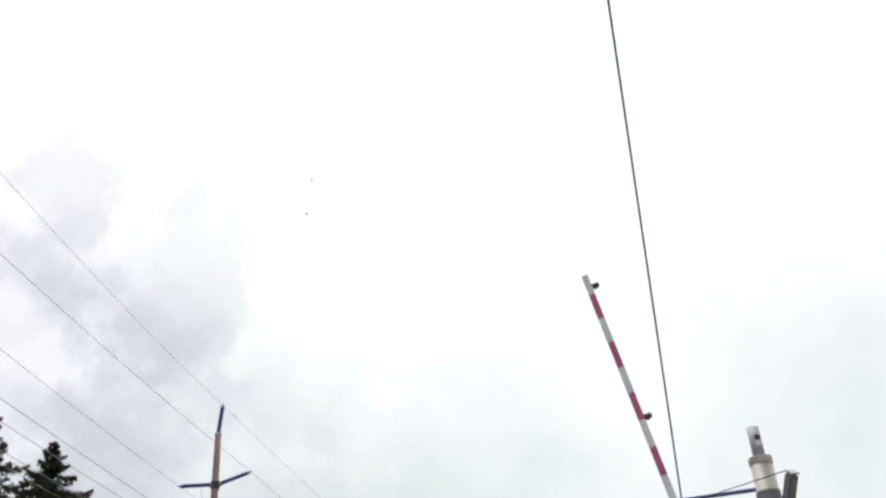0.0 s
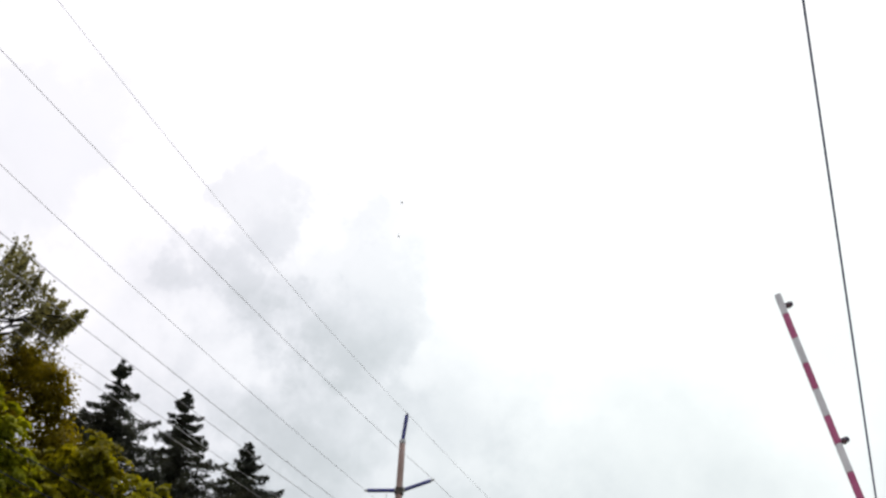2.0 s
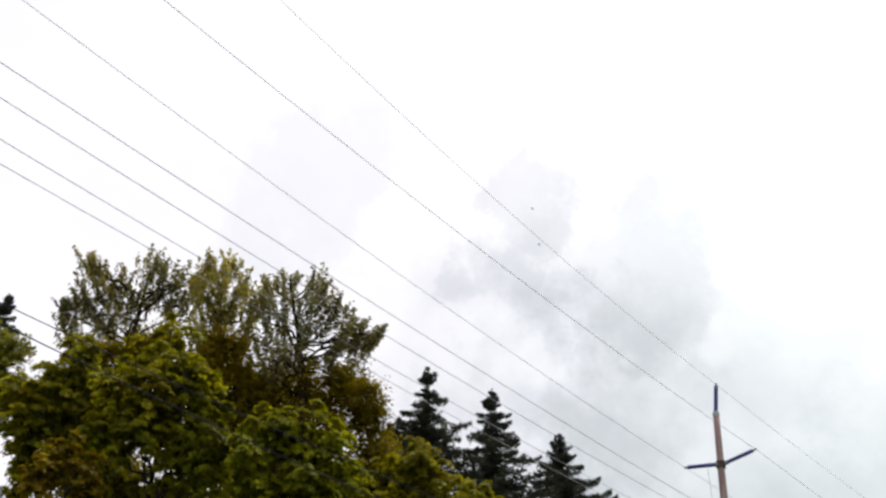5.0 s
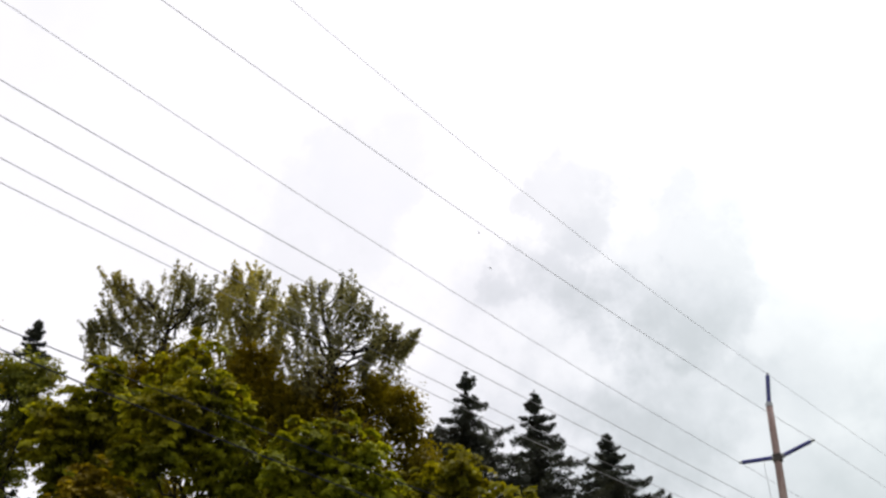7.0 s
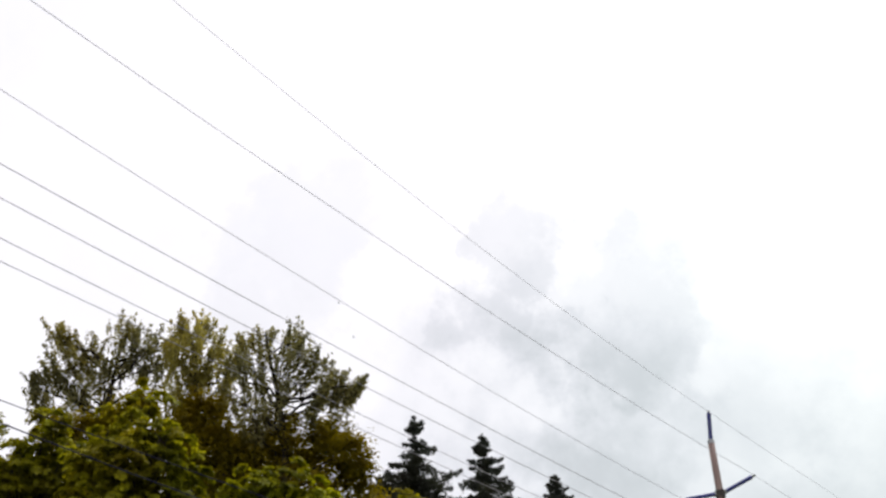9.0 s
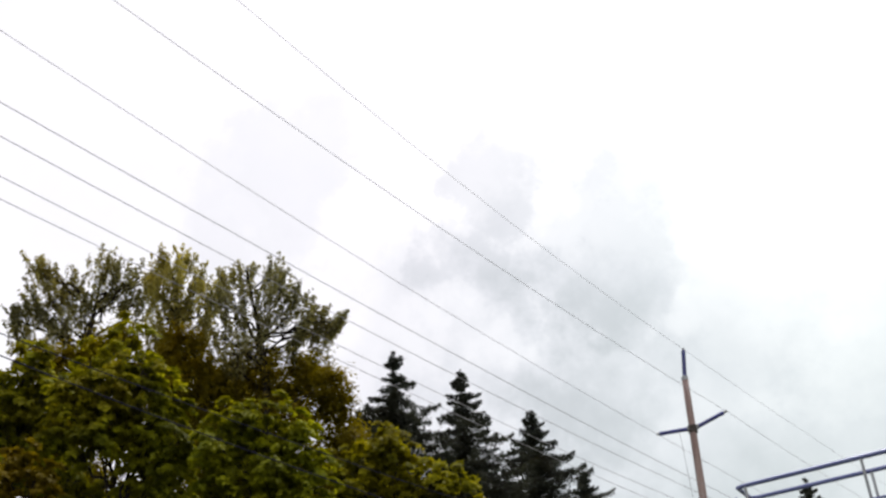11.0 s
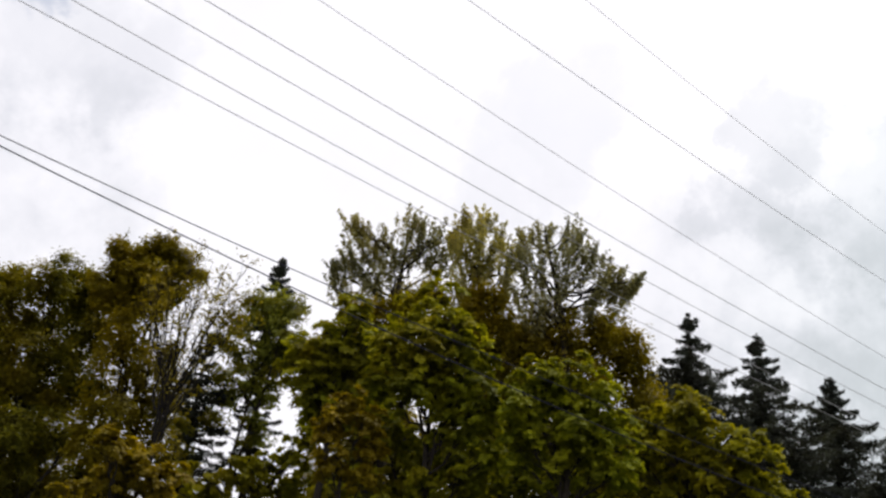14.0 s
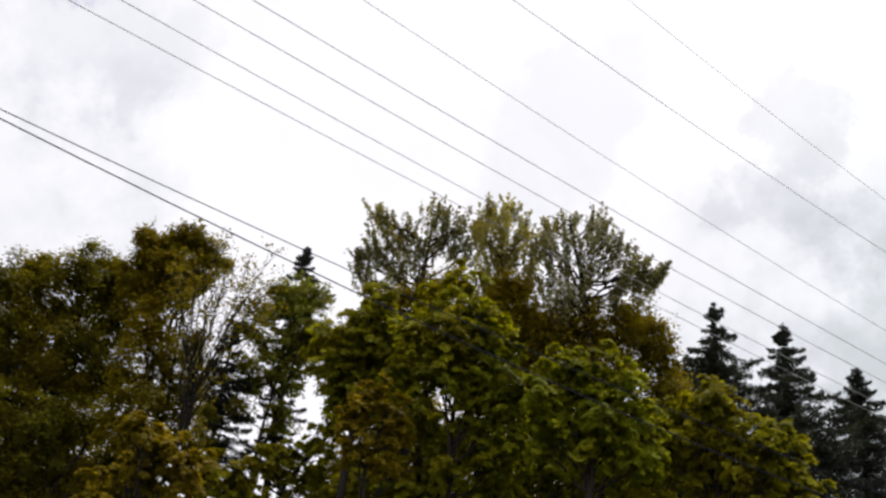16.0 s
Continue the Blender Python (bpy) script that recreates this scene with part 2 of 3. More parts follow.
def lathe(bm, base, way, profile, sides=12):
    """Discs along a line: profile of (distance, radius)."""
    base, way = Vector(base), Vector(way).normalized()
    return tube(bm, [base + way * s for s, _ in profile], [r for _, r in profile], sides)


def post_insulator(parent, a, b, r=0.075):
    """A ribbed line-post insulator from its foot a to its tip b, with end fittings."""
    a, b = Vector(a), Vector(b)
    length = (b - a).length
    prof, s = [(0.03, r * 0.7)], 0.06
    while s < length - 0.12:
        prof += [(s, r * 0.72), (s + 0.012, r), (s + 0.035, r), (s + 0.05, r * 0.72)]
        s += 0.058
    ob = part("insulator", lathe(bmesh.new(), a, b - a, prof, 12), INSULATOR, parent, "dark ribbed post insulator")
    part("foot_clamp", bar(a, a + (b - a).normalized() * 0.08, r * 1.15), GALVANISED, ob)
    part("wire_clamp", bar(b - (b - a).normalized() * 0.13, b + (b - a).normalized() * 0.03, r * 0.55), GALVANISED, ob)
    return ob


PTOP, PRIGHT, PLEFT = Vector((11.07, 38.10, 17.82)), Vector((12.16, 37.70, 14.99)), Vector((9.50, 38.20, 14.38))
ARM_A, ARM_B = Vector((9.62, 38.35, 11.12)), Vector((11.95, 37.62, 11.38))
PINS = [ARM_A.lerp(ARM_B, f) for f in (0.04, 0.31, 0.67, 0.96)]


def build_utility_pole():
    top = empty("utility_pole", POLE, "tall brown wooden power pole with dark post insulators", "utility pole")
    o = -POLE
    lean = Vector((0.15, -0.05, 0))
    bm = tube(bmesh.new(), [Vector((0.0, 0.0, z)) + lean * max(0, z - 11) / 5.6 for z in (-0.3, 3, 6, 9, 11, 12.5, 14, 15.4, 16.55)], [0.21, 0.195, 0.18, 0.165, 0.154, 0.146, 0.139, 0.132, 0.125], 16)
    part("pole", bm, POLE_WOOD, top, "weathered brown wooden pole", True)
    part("pole_cap", bar(Vector((0.15, -0.05, 16.5)), Vector((0.15, -0.05, 16.63)), 0.134, 16), GALVANISED, top, "pale metal pole cap")
    post_insulator(top, Vector((0.15, -0.05, 16.6)), PTOP + o, 0.085)
    j = Vector((0.10, -0.03, 14.5))
    post_insulator(top, j + Vector((-0.15, 0, 0.02)), PLEFT + o, 0.085)
    post_insulator(top, j + Vector((0.15, -0.08, 0.05)), PRIGHT + o, 0.085)
    part("bracket", box(bmesh.new(), (0.34, 0.31, 0.34), pose(*(j), 0, 0, -20), 0.04), RUSTY, top, "dark steel insulator bracket")
    part("cross_arm", box(bmesh.new(), ((ARM_B - ARM_A).length + 0.1, 0.11, 0.13), Matrix.Translation((ARM_A + ARM_B) / 2 + o + Vector((0, 0.0, 0))) @ (ARM_B - ARM_A).to_track_quat("X", "Z").to_matrix().to_4x4(), 0.012), INSULATOR, top, "dark blue-grey cross arm")
    for p in PINS:
        b = p + o + Vector((0, 0, 0.06))
        part("pin_insulator", lathe(bmesh.new(), b, (0, 0, 1), [(0, 0.02), (0.04, 0.02), (0.05, 0.06), (0.08, 0.065), (0.10, 0.045), (0.12, 0.07), (0.15, 0.065), (0.18, 0.04), (0.21, 0.035)], 12), INSULATOR, top)
    for s in (-1, 1):
        part("arm_brace", bar(Vector((0.03, -0.2, 10.9)), (ARM_A if s < 0 else ARM_B).lerp((ARM_A + ARM_B) / 2, 0.45) + o + Vector((0, 0, -0.06)), 0.018, 6), RUSTY, top)
    part("down_lead", tube(bmesh.new(), [Vector((-0.45, -0.12, 14.4)), Vector((-0.42, -0.15, 13)), Vector((-0.40, -0.2, 11.7))], 0.008, 6), WIRE, top, "thin jumper wire")
    return top


build_utility_pole()


def wire(name, start, near, far, radius, mat, label, length=75.0, back=60.0):
    """A strung wire through its clamp: near and far give rise per metre and per square metre on each side."""
    pts = []
    for i in range(-30, 46):
        s = back * i / 30 if i < 0 else length * i / 45
        b, c = near if s >= 0 else far
        p = Vector(start) + LINE * s
        p.z = start.z + b * abs(s) + c * s * s
        pts.append(p)
    return tagged(part(name, tube(bmesh.new(), pts, radius, 6), mat, smooth=True), label, "wire", "overhead wires")


wire("power_wire", PTOP, (0.0314, 0.0027), (-0.045, 0.0008), 0.0062, WIRE, "thin grey power wire clamped on top of the pole")
wire("power_wire", PRIGHT, (0.0093, 0.0016), (-0.050, 0.0008), 0.0075, WIRE, "thin grey power wire clamped to a side insulator")
wire("power_wire", PLEFT, (0.0386, 0.0013), (-0.050, 0.0008), 0.0075, WIRE, "thin grey power wire clamped to a side insulator")
for p, lift, b, c in zip(PINS[::-1], (0.17, 0.33, 0.35, 0.37), (0.02368, 0.01015, 0.00182, 0.01454), (0.00089, 0.00111, 0.00129, 0.00087)):
    wire("power_wire", p + Vector((0, 0, lift)), (b, c), (-0.03, 0.0010), 0.0085, WIRE, "thin grey power wire on the cross arm")
wire("telephone_cable", Vector((10.78, 37.97, 8.98)), (-0.0313, 0.0016), (-0.05, 0.0010), 0.0105, CABLE, "dark sagging telephone cable below the power wires")
wire("telephone_cable", Vector((10.78, 37.97, 8.38)), (-0.0427, 0.0023), (-0.05, 0.0010), 0.013, CABLE, "thick dark sagging telephone cable below the power wires")

# ---- level crossing gear ----
MAST = Vector((10.64, 9.90, 0))


def build_signal_mast():
    top = empty("signal_mast", MAST, "weathered aluminium crossing signal mast with handrail boom", "signal mast")
    o = -MAST
    part("foundation", box(bmesh.new(), (0.9, 0.9, 0.5), pose(0, 0, 0.1), 0.03), CONCRETE, top, "concrete foundation block")
    part("mast_tube", tube(bmesh.new(), [(0, 0, 0.3), (0, 0, 5.87)], 0.148, 28), ALUMINIUM, top, "grey-beige mast tube", True)
    part("mast_collar", lathe(bmesh.new(), (0, 0, 5.79), (0, 0, 1), [(0, 0.150), (0.004, 0.158), (0.08, 0.162), (0.11, 0.154), (0.12, 0.08)], 28), ALUMINIUM, top, "grey collar on the mast head")
    pipe = part("top_pipe", tube(bmesh.new(), [(0, 0, 5.82), (0, 0, 6.33)], [0.083, 0.083], 20), GALVANISED, top, "pale grey pipe on the mast head", True)
    side = Vector((-0.66, -0.75, 0)).normalized()
    # no opening is cut: a near-black disc gives the shade inside the hole
    part("hole", tube(bmesh.new(), [side * 0.07 + Vector((0.02, -0.02, 6.165)), side * 0.0875 + Vector((0.02, -0.02, 6.165))], 0.042, 14), HOLE_SHADE, pipe, "dark disc painted for the shade in a round hole")
    part("tag", tube(bmesh.new(), [side * 0.07 + Vector((0.02, -0.02, 6.09)), side * 0.0865 + Vector((0.02, -0.02, 6.09))], 0.045, 14), ARM_WHITE, pipe, "white round tag")
    # clamp and arm stub carry their shade in a darker steel colour
    part("clamp", lathe(bmesh.new(), (0, 0, 5.12), (0, 0, 1), [(0, 0.15), (0.01, 0.162), (0.3, 0.162), (0.31, 0.15)], 24), SHADED_GALV, top, "grey clamp")
    a, b = Vector((0.05, -0.19, 5.08)), Vector((-0.01, -0.48, 5.49))
    arm = part("arm_stub", box(bmesh.new(), (0.13, 0.15, 0.56), Matrix.Translation((a + b) / 2) @ (b - a).to_track_quat("Z", "Y").to_matrix().to_4x4(), 0.02), SHADED_GALV, top, "grey-blue steel arm stub")
    part("end_plate", box(bmesh.new(), (0.136, 0.156, 0.02), Matrix.Translation(b + (b - a).normalized() * 0.05) @ (b - a).to_track_quat("Z", "Y").to_matrix().to_4x4(), 0.004), GALVANISED, arm, "pale end plate")
    # handrail round the boom walkway
    near_a, near_b = Vector((10.58, 10.00, 5.49)) + o, Vector((4.68, 14.82, 5.49)) + o
    far_b, far_a = Vector((5.05, 15.43, 5.49)) + o, Vector((10.96, 10.62, 5.49)) + o
    part("handrail", tube(bmesh.new(), [near_a, near_a.lerp(near_b, 0.5), near_b.lerp(near_a, 0.012), near_b.lerp(far_b, 0.06), far_b.lerp(near_b, 0.06), far_b.lerp(far_a, 0.012), far_b.lerp(far_a, 0.70), far_b.lerp(far_a, 0.72) - Vector((0, 0, 0.05)), far_b.lerp(far_a, 0.72) - Vector((0, 0, 1.1))], 0.031, 10), RAIL_STEEL, top, "blue-grey pipe handrail")
    for f in (0.305, 0.775, 0.985):
        for a0, b0 in ((near_a, near_b), (far_a, far_b)):
            p = a0.lerp(b0, f)
            part("rail_post", bar(p + Vector((0, 0, -1.05)), p, 0.021, 8), GALVANISED, top)
    for a0, b0 in ((near_a, near_b), (far_a, far_b)):
        part("boom_tube", bar(a0 - Vector((0, 0, 1.1)), b0 - Vector((0, 0, 1.1)), 0.06, 12), ALUMINIUM, top, "grey boom tube")
        part("mid_rail", bar(a0 - Vector((0, 0, 0.55)), b0 - Vector((0, 0, 0.55)), 0.02, 8), RAIL_STEEL, top)
    part("stay_cable", tube(bmesh.new(), [Vector((0.03, -0.36, 5.6)), Vector((-0.6, 0.35, 5.47)), Vector((-1.6, 1.1, 5.2)), Vector((-2.4, 1.7, 4.5))], 0.007, 6), CABLE, top, "thin slack cable")
    return top


build_signal_mast()

G_TIP, G_LOW = Vector((8.78, 10.63, 8.79)), Vector((9.27, 10.23, 5.37))


def build_gate():
    way = (G_LOW - G_TIP).normalized()
    pivot = G_TIP + way * ((G_TIP.z - 1.1) / -way.z)
    top = empty("crossing_gate", (pivot.x, pivot.y, 0), "raised red and white striped crossing gate with lamps", "barrier gate")
    o = -Vector((pivot.x, pivot.y, 0))
    turn = way.to_track_quat("Z", "Y").to_matrix().to_4x4()
    part("gate_post", tube(bmesh.new(), [(0.12, -0.2, 0), (0.12, -0.2, 1.5)], 0.07, 14), ALUMINIUM, top)
    part("drive_box", box(bmesh.new(), (0.4, 0.35, 0.6), pose(0.05, -0.12, 1.1), 0.03), ALUMINIUM, top, "grey gate drive box")
    s, red, total = 0.0, False, (pivot - G_TIP).length
    while s < total - 0.1:
        e = min(total, s + (0.34 if s == 0 else 0.407))
        m = Matrix.Translation(G_TIP + o + way * (s + e) / 2) @ turn
        grow = 0.125 + 0.004 * s
        part("stripe", box(bmesh.new(), (grow, 0.088, e - s - 0.001), m, 0.008), ARM_RED if red else ARM_WHITE, top, "red stripe" if red else "white stripe")
        s, red = e, not red
    side = Vector((0.75, -0.66, 0)).normalized()
    for d in (0.19, 2.33, 4.6):
        c = G_TIP + o + way * d + side * 0.03
        lamp = part("gate_lamp", lathe(bmesh.new(), c - Vector((0, 0, 0.0)), side + Vector((0, 0, 0.18)), [(0, 0.025), (0.02, 0.042), (0.08, 0.046), (0.115, 0.037), (0.125, 0.016)], 14), BLACK, top, "dark hooded gate lamp")
        part("lens", lathe(bmesh.new(), c + side * 0.055 - Vector((0, 0, 0.015)), Vector((-0.6, -0.75, -0.1)), [(0.0, 0.036), (0.046, 0.036), (0.052, 0.016)], 12), LENS_RED, lamp)
    return top


build_gate()

# the thick cable overhead, from high behind down to the verge
a, b = Vector((7.01, 7.01, 10.44)), Vector((11.40, 12.48, 6.19))
pts = []
for i in range(41):
    f = -2.2 + 4.7 * i / 40
    p = a.lerp(b, f)
    pts.append(p)
pts = [p for p in pts if p.z > 0]
pts.append(a.lerp(b, 10.44 / (10.44 - 6.19)))
tagged(part("guy_cable", tube(bmesh.new(), pts, 0.0155, 8), STRAND, smooth=True), "thick dark guy cable running down to the ground", "cable")

# ---- trees ----
rng = np.random.default_rng(7)


def unit(v):
    return v / np.maximum(np.linalg.norm(v, axis=1), 1e-9)[:, None]


def leaves(centres, normals, size, aspect=0.6):
    """One folded leaf (two quads' worth in a kite of four corners) at each centre."""
    n = len(centres)
    t = unit(np.cross(normals, rng.normal(size=(n, 3))))
    b = np.cross(normals, t)
    s = (size * rng.uniform(0.6, 1.35, n))[:, None]
    fold = normals * s * 0.18
    v = np.stack([centres - t * s, centres + b * s * aspect + fold, centres + t * s, centres - b * s * aspect + fold], 1).reshape(-1, 3)
    return v, np.arange(4 * n).reshape(-1, 4)


def limb_points(a, b, rise, wob, n=6):
    """A bending limb from a to b."""
    a, b = np.array(a, float), np.array(b, float)
    f = np.linspace(0, 1, n)[:, None]
    p = a + (b - a) * f
    p[:, 2] += rise * np.sin(np.pi * f[:, 0])
    k = rng.normal(size=(n, 3)) * wob
    k[0] = k[-1] = 0
    return p + k


def mass_sprig(q, out, per, spread, flat):
    """A loose hanging bunch of leaves."""
    w = int(per * rng.uniform(0.6, 1.5))
    g = np.clip(rng.normal(size=(w, 3)), -1.7, 1.7) * (spread, spread, spread * flat) * rng.uniform(0.6, 1.35)
    return q + g, unit(np.array((0, 0, 0.9)) + out * 0.55 + rng.normal(size=(w, 3)) * 0.32)


def fan_sprig(q, out, per, spread):
    """A flat spray: fingers of leaves that fan outwards in one tier and droop at their ends."""
    w, fingers = int(per * rng.uniform(0.6, 1.4)), 8
    size = spread * rng.uniform(0.6, 1.25)
    a = math.atan2(out[1], out[0]) + rng.normal(size=fingers) * 0.95
    long = size * rng.uniform(0.5, 1.1, fingers)
    k, t = rng.integers(0, fingers, w), rng.random(w) ** 0.65
    reach = t * long[k]
    way = np.stack([np.cos(a[k]), np.sin(a[k]), np.zeros(w)], 1)
    p = q + way * (reach - 0.4 * size)[:, None] + rng.normal(size=(w, 3)) * (0.05, 0.05, 0.025)
    p[:, 2] += 0.10 * size - 0.55 * reach ** 2 / size + rng.uniform(-0.03, 0.03)
    return p, unit(np.array((0, 0, 0.9)) + out * 0.35 + way * (0.15 + 0.5 * t)[:, None] + rng.normal(size=(w, 3)) * 0.38)


def plume_sprig(q, out, per, tw):
    """An upright shoot: leaves close along a rising twig, thinner to its tip."""
    w, ln = int(per * rng.uniform(0.5, 1.4)), rng.uniform(0.6, 1.7)
    way = unit((np.array((0, 0, 1.0)) + out + rng.normal(size=3) * 0.16)[None])[0]
    foot = q - way * ln * 0.6
    tube(tw, [foot.tolist(), (q + way * ln * 0.35).tolist()], [0.013, 0.004], 4, False)
    t = rng.random(w) ** 0.85
    wide = 0.10 * np.clip(np.minimum(t * 5, 1.15 - t), 0, 1) ** 0.8 + 0.012
    return foot + way * (t * ln)[:, None] + rng.normal(size=(w, 3)) * wide[:, None], unit(rng.normal(size=(w, 3)) + (0, 0, 0.5))


def broadleaf(name, base, lobes, leafmat, barkmat, label, leaf=0.09, sprigs=20, per=80, spread=0.27, trunk=0.22, fill=0.4, stems=1, mode="fan", flat=0.5, splay=0.25, ragged=False):
    """A broadleaved tree: trunk, limbs to every lobe of its crown, and sprigs of leaves on each."""
    base = np.array((*base, 0.0))
    top = empty(name, Vector(base), label, "tree", "trees along the line")
    lob = np.array(lobes, float)
    lob[:, :3] -= base
    order = np.argsort(lob[:, 2])
    low, high = lob[order[0]], lob[order[-1]]
    mid = lob[:, :3].mean(0)
    fork = np.array((mid[0] * 0.6, mid[1] * 0.6, max(1.5, low[2] - low[3] - 1.0)))
    head = high[:3].copy()
    for k in range(stems):
        off = np.array((rng.uniform(-1, 1), rng.uniform(-1, 1), rng.uniform(-0.6, 0.6))) * splay if stems > 1 else np.zeros(3)
        goal = head if k == 0 else lob[order[-1 - k % len(lob)], :3]
        line = np.vstack([limb_points(off * (0.7, 0.7, 0) - (0, 0, 0.2), fork + off, 0, 0.08, 5), limb_points(fork + off, goal, 0, 0.12, 6)[1:]])
        part("trunk" if k == 0 else "stem", tube(bmesh.new(), line.tolist(), np.linspace(trunk, 0.022, len(line)).tolist(), 9), barkmat, top, smooth=True)
    cs, ns, tw = [], [], bmesh.new()
    for x, y, z, r in lob:
        c = np.array((x, y, z))
        h = min(max(z - r * 2.6, fork[2]), head[2] - 0.5)
        f = np.clip((h - fork[2]) / max(head[2] - fork[2], 0.1), 0, 1)
        root = fork + (head - fork) * f
        lb = bmesh.new()
        line = limb_points(root, c + (0, 0, r * 0.4), -0.15 * r, 0.10, 6)
        tube(lb, line.tolist(), np.linspace(np.clip(trunk * 0.34, 0.03, 0.06), 0.014, 6).tolist(), 6)
        part("limb", lb, barkmat, top, smooth=True)
        k = int(sprigs * 1.25 * max(r, 0.45) ** 1.6) + 4
        d = unit(rng.normal(size=(k, 3)))
        rad = r * np.where(rng.random(k) < fill, rng.uniform(0.2, 0.8, k), rng.uniform(0.7, {"plume": 1.08, "mass": 1.12, "fan": 1.3}[mode], k))[:, None]
        sc = c + d * rad * (1, 1, 0.95)
        lean = (c - (head if z > head[2] - 3 else mid)) * (0.16, 0.16, 0)
        for q, dd in zip(sc, d):
            root = line[rng.integers(2, 6)]
            m = (root + q) / 2 + rng.normal(size=3) * 0.08
            tube(tw, [root.tolist(), m.tolist(), q.tolist()], [0.014, 0.009, 0.004], 4, False)
            if mode == "plume":
                p, n = plume_sprig(q, dd * (0.22, 0.22, 0.1) + lean, per, tw)
            elif mode == "mass":
                p, n = mass_sprig(q, dd, per, spread, flat)
                if ragged and dd[2] > 0.55:
                    extra = plume_sprig(q + (0, 0, 0.1), dd * (0.5, 0.5, 0), per * 0.35, tw)
                    p, n = np.vstack([p, extra[0]]), np.vstack([n, extra[1]])
            else:
                p, n = fan_sprig(q, dd + unit(rng.normal(size=(1, 3)))[0] * 0.4, per, spread)
            cs.append(p)
            ns.append(n)
    tagged(part("twig_mass", tw, barkmat, top), kind="stuff")
    v, f = leaves(np.vstack(cs), np.vstack(ns), leaf, 0.64 if mode == "fan" else 0.55)
    raw_part("crown", v, f, leafmat, top)
    return top


def spruce(name, tip, width, label, slope=0.66, bare=0.0):
    """A conifer: straight trunk, a long leader and whorls of separate drooping boughs with hanging sprays."""
    tip = np.array(tip, float)
    top = empty(name, Vector((tip[0], tip[1], 0)), label, "tree", "conifers")
    H = tip[2]
    part("trunk", tube(bmesh.new(), [(0, 0, -0.2), (0, 0, H * 0.5), (0, 0, H)], [0.28, 0.17, 0.015], 9), BARK, top, smooth=True)
    cs, ns, bg = [], [], bmesh.new()
    z = 0.25
    while z < min(13.0, H - 1.5):
        L = min(width + 0.4, 0.08 + slope * 0.72 * z ** 1.22)
        n = int(5 + 4 * min(1, z / 3))
        a0 = rng.uniform(0, 6.28)
        for k in range(n):
            if rng.random() < bare * min(1, z / 2):
                continue
            a = a0 + 6.283 * k / n + rng.normal() * 0.2
            l = L * (rng.uniform(0.65, 1.15) if rng.random() < 0.86 else rng.uniform(0.3, 0.65))
            out = np.array((math.cos(a), math.sin(a), 0))
            side = np.cross(out, (0, 0, 1.0))
            s = np.linspace(0, 1, 8)[:, None]
            lift = 0.55 if z < 1.2 else 0.12
            line = np.array((0, 0, H - z + rng.normal() * 0.14)) + out * s * l + np.array((0, 0, 1.0)) * (lift * s * l - 0.62 * l * s ** 1.5 + 0.42 * l * s ** 3.5)
            tube(bg, line.tolist(), np.linspace(0.028, 0.006, 8).tolist(), 4, False)
            m = int(26 + 125 * l)
            t = rng.random(m) ** 0.75
            p = np.stack([np.interp(t, s[:, 0], line[:, j]) for j in range(3)], 1)
            w = (0.04 + 0.115 * l * np.sin(np.pi * np.clip(t, 0.05, 0.97)))[:, None]
            hang = np.abs(rng.normal(size=(m, 1))) * (0.025 + 0.05 * l * (1 - t[:, None] * 0.5))
            cs.append(p + side * rng.normal(size=(m, 1)) * w - np.array((0, 0, 1.0)) * hang)
            ns.append(unit(np.array((0, 0, 0.5)) + rng.normal(size=(m, 3)) * 0.7))
        z += rng.uniform(0.22, 0.44) * (0.58 + 0.11 * min(z, 5))
    m = 60
    cs.append(np.stack([rng.normal(size=m) * 0.03, rng.normal(size=m) * 0.03, H - rng.random(m) * 1.2], 1))
    ns.append(unit(rng.normal(size=(m, 3))))
    tagged(part("bough_mass", bg, BARK, top), kind="stuff")
    v, f = leaves(np.vstack(cs), np.vstack(ns), 0.098, 0.30)
    raw_part("needles", v, f, NEEDLES, top)
    return top


broadleaf("alder", (-28.5, 36.9), [(-31.3, 33.2, 17.4, 1.36), (-30.3, 34.6, 18.1, 1.23), (-30.4, 36.3, 19.3, 1.02), (-29.9, 36.0, 17.1, 1.44), (-28.3, 35.8, 19.1, 0.99), (-28.1, 37.0, 20.0, 0.96), (-27.4, 37.6, 19.6, 0.95), (-30.1, 34.5, 15.9, 1.35), (-29.1, 37.1, 17.5, 0.95), (-27.9, 36.1, 15.5, 1.34), (-27.6, 37.2, 18.1, 0.88), (-27.3, 37.8, 16.8, 1.27), (-26.5, 38.1, 18.0, 1.11), (-29.7, 36.2, 14.7, 1.50), (-31.9, 34.8, 15.0, 1.92), (-28.5, 38.3, 14.7, 1.39), (-26.2, 37.9, 15.1, 1.21)],
          DEEP, BARK, "tall brownish-green alder with a dense crown and small gaps", mode="mass", stems=3, sprigs=25, per=80, spread=0.26, flat=0.8, leaf=0.095, fill=0.4)
broadleaf("dark_alder", (-28.2, 34.4), [(-29.1, 34.8, 12.5, 1.57), (-26.8, 35.0, 12.0, 1.14), (-27.6, 35.3, 10.1, 1.53), (-26.4, 36.3, 10.4, 1.15), (-25.0, 36.3, 12.5, 1.07), (-28.9, 32.5, 11.3, 1.75), (-29.5, 34.6, 9.2, 1.80), (-24.4, 36.8, 10.6, 1.01)],
          DEEP, BARK, "dark alder with hanging leaf masses below its taller neighbour", mode="mass", stems=2, sprigs=20, per=75, spread=0.26, flat=0.7, leaf=0.095, fill=0.35, trunk=0.16)
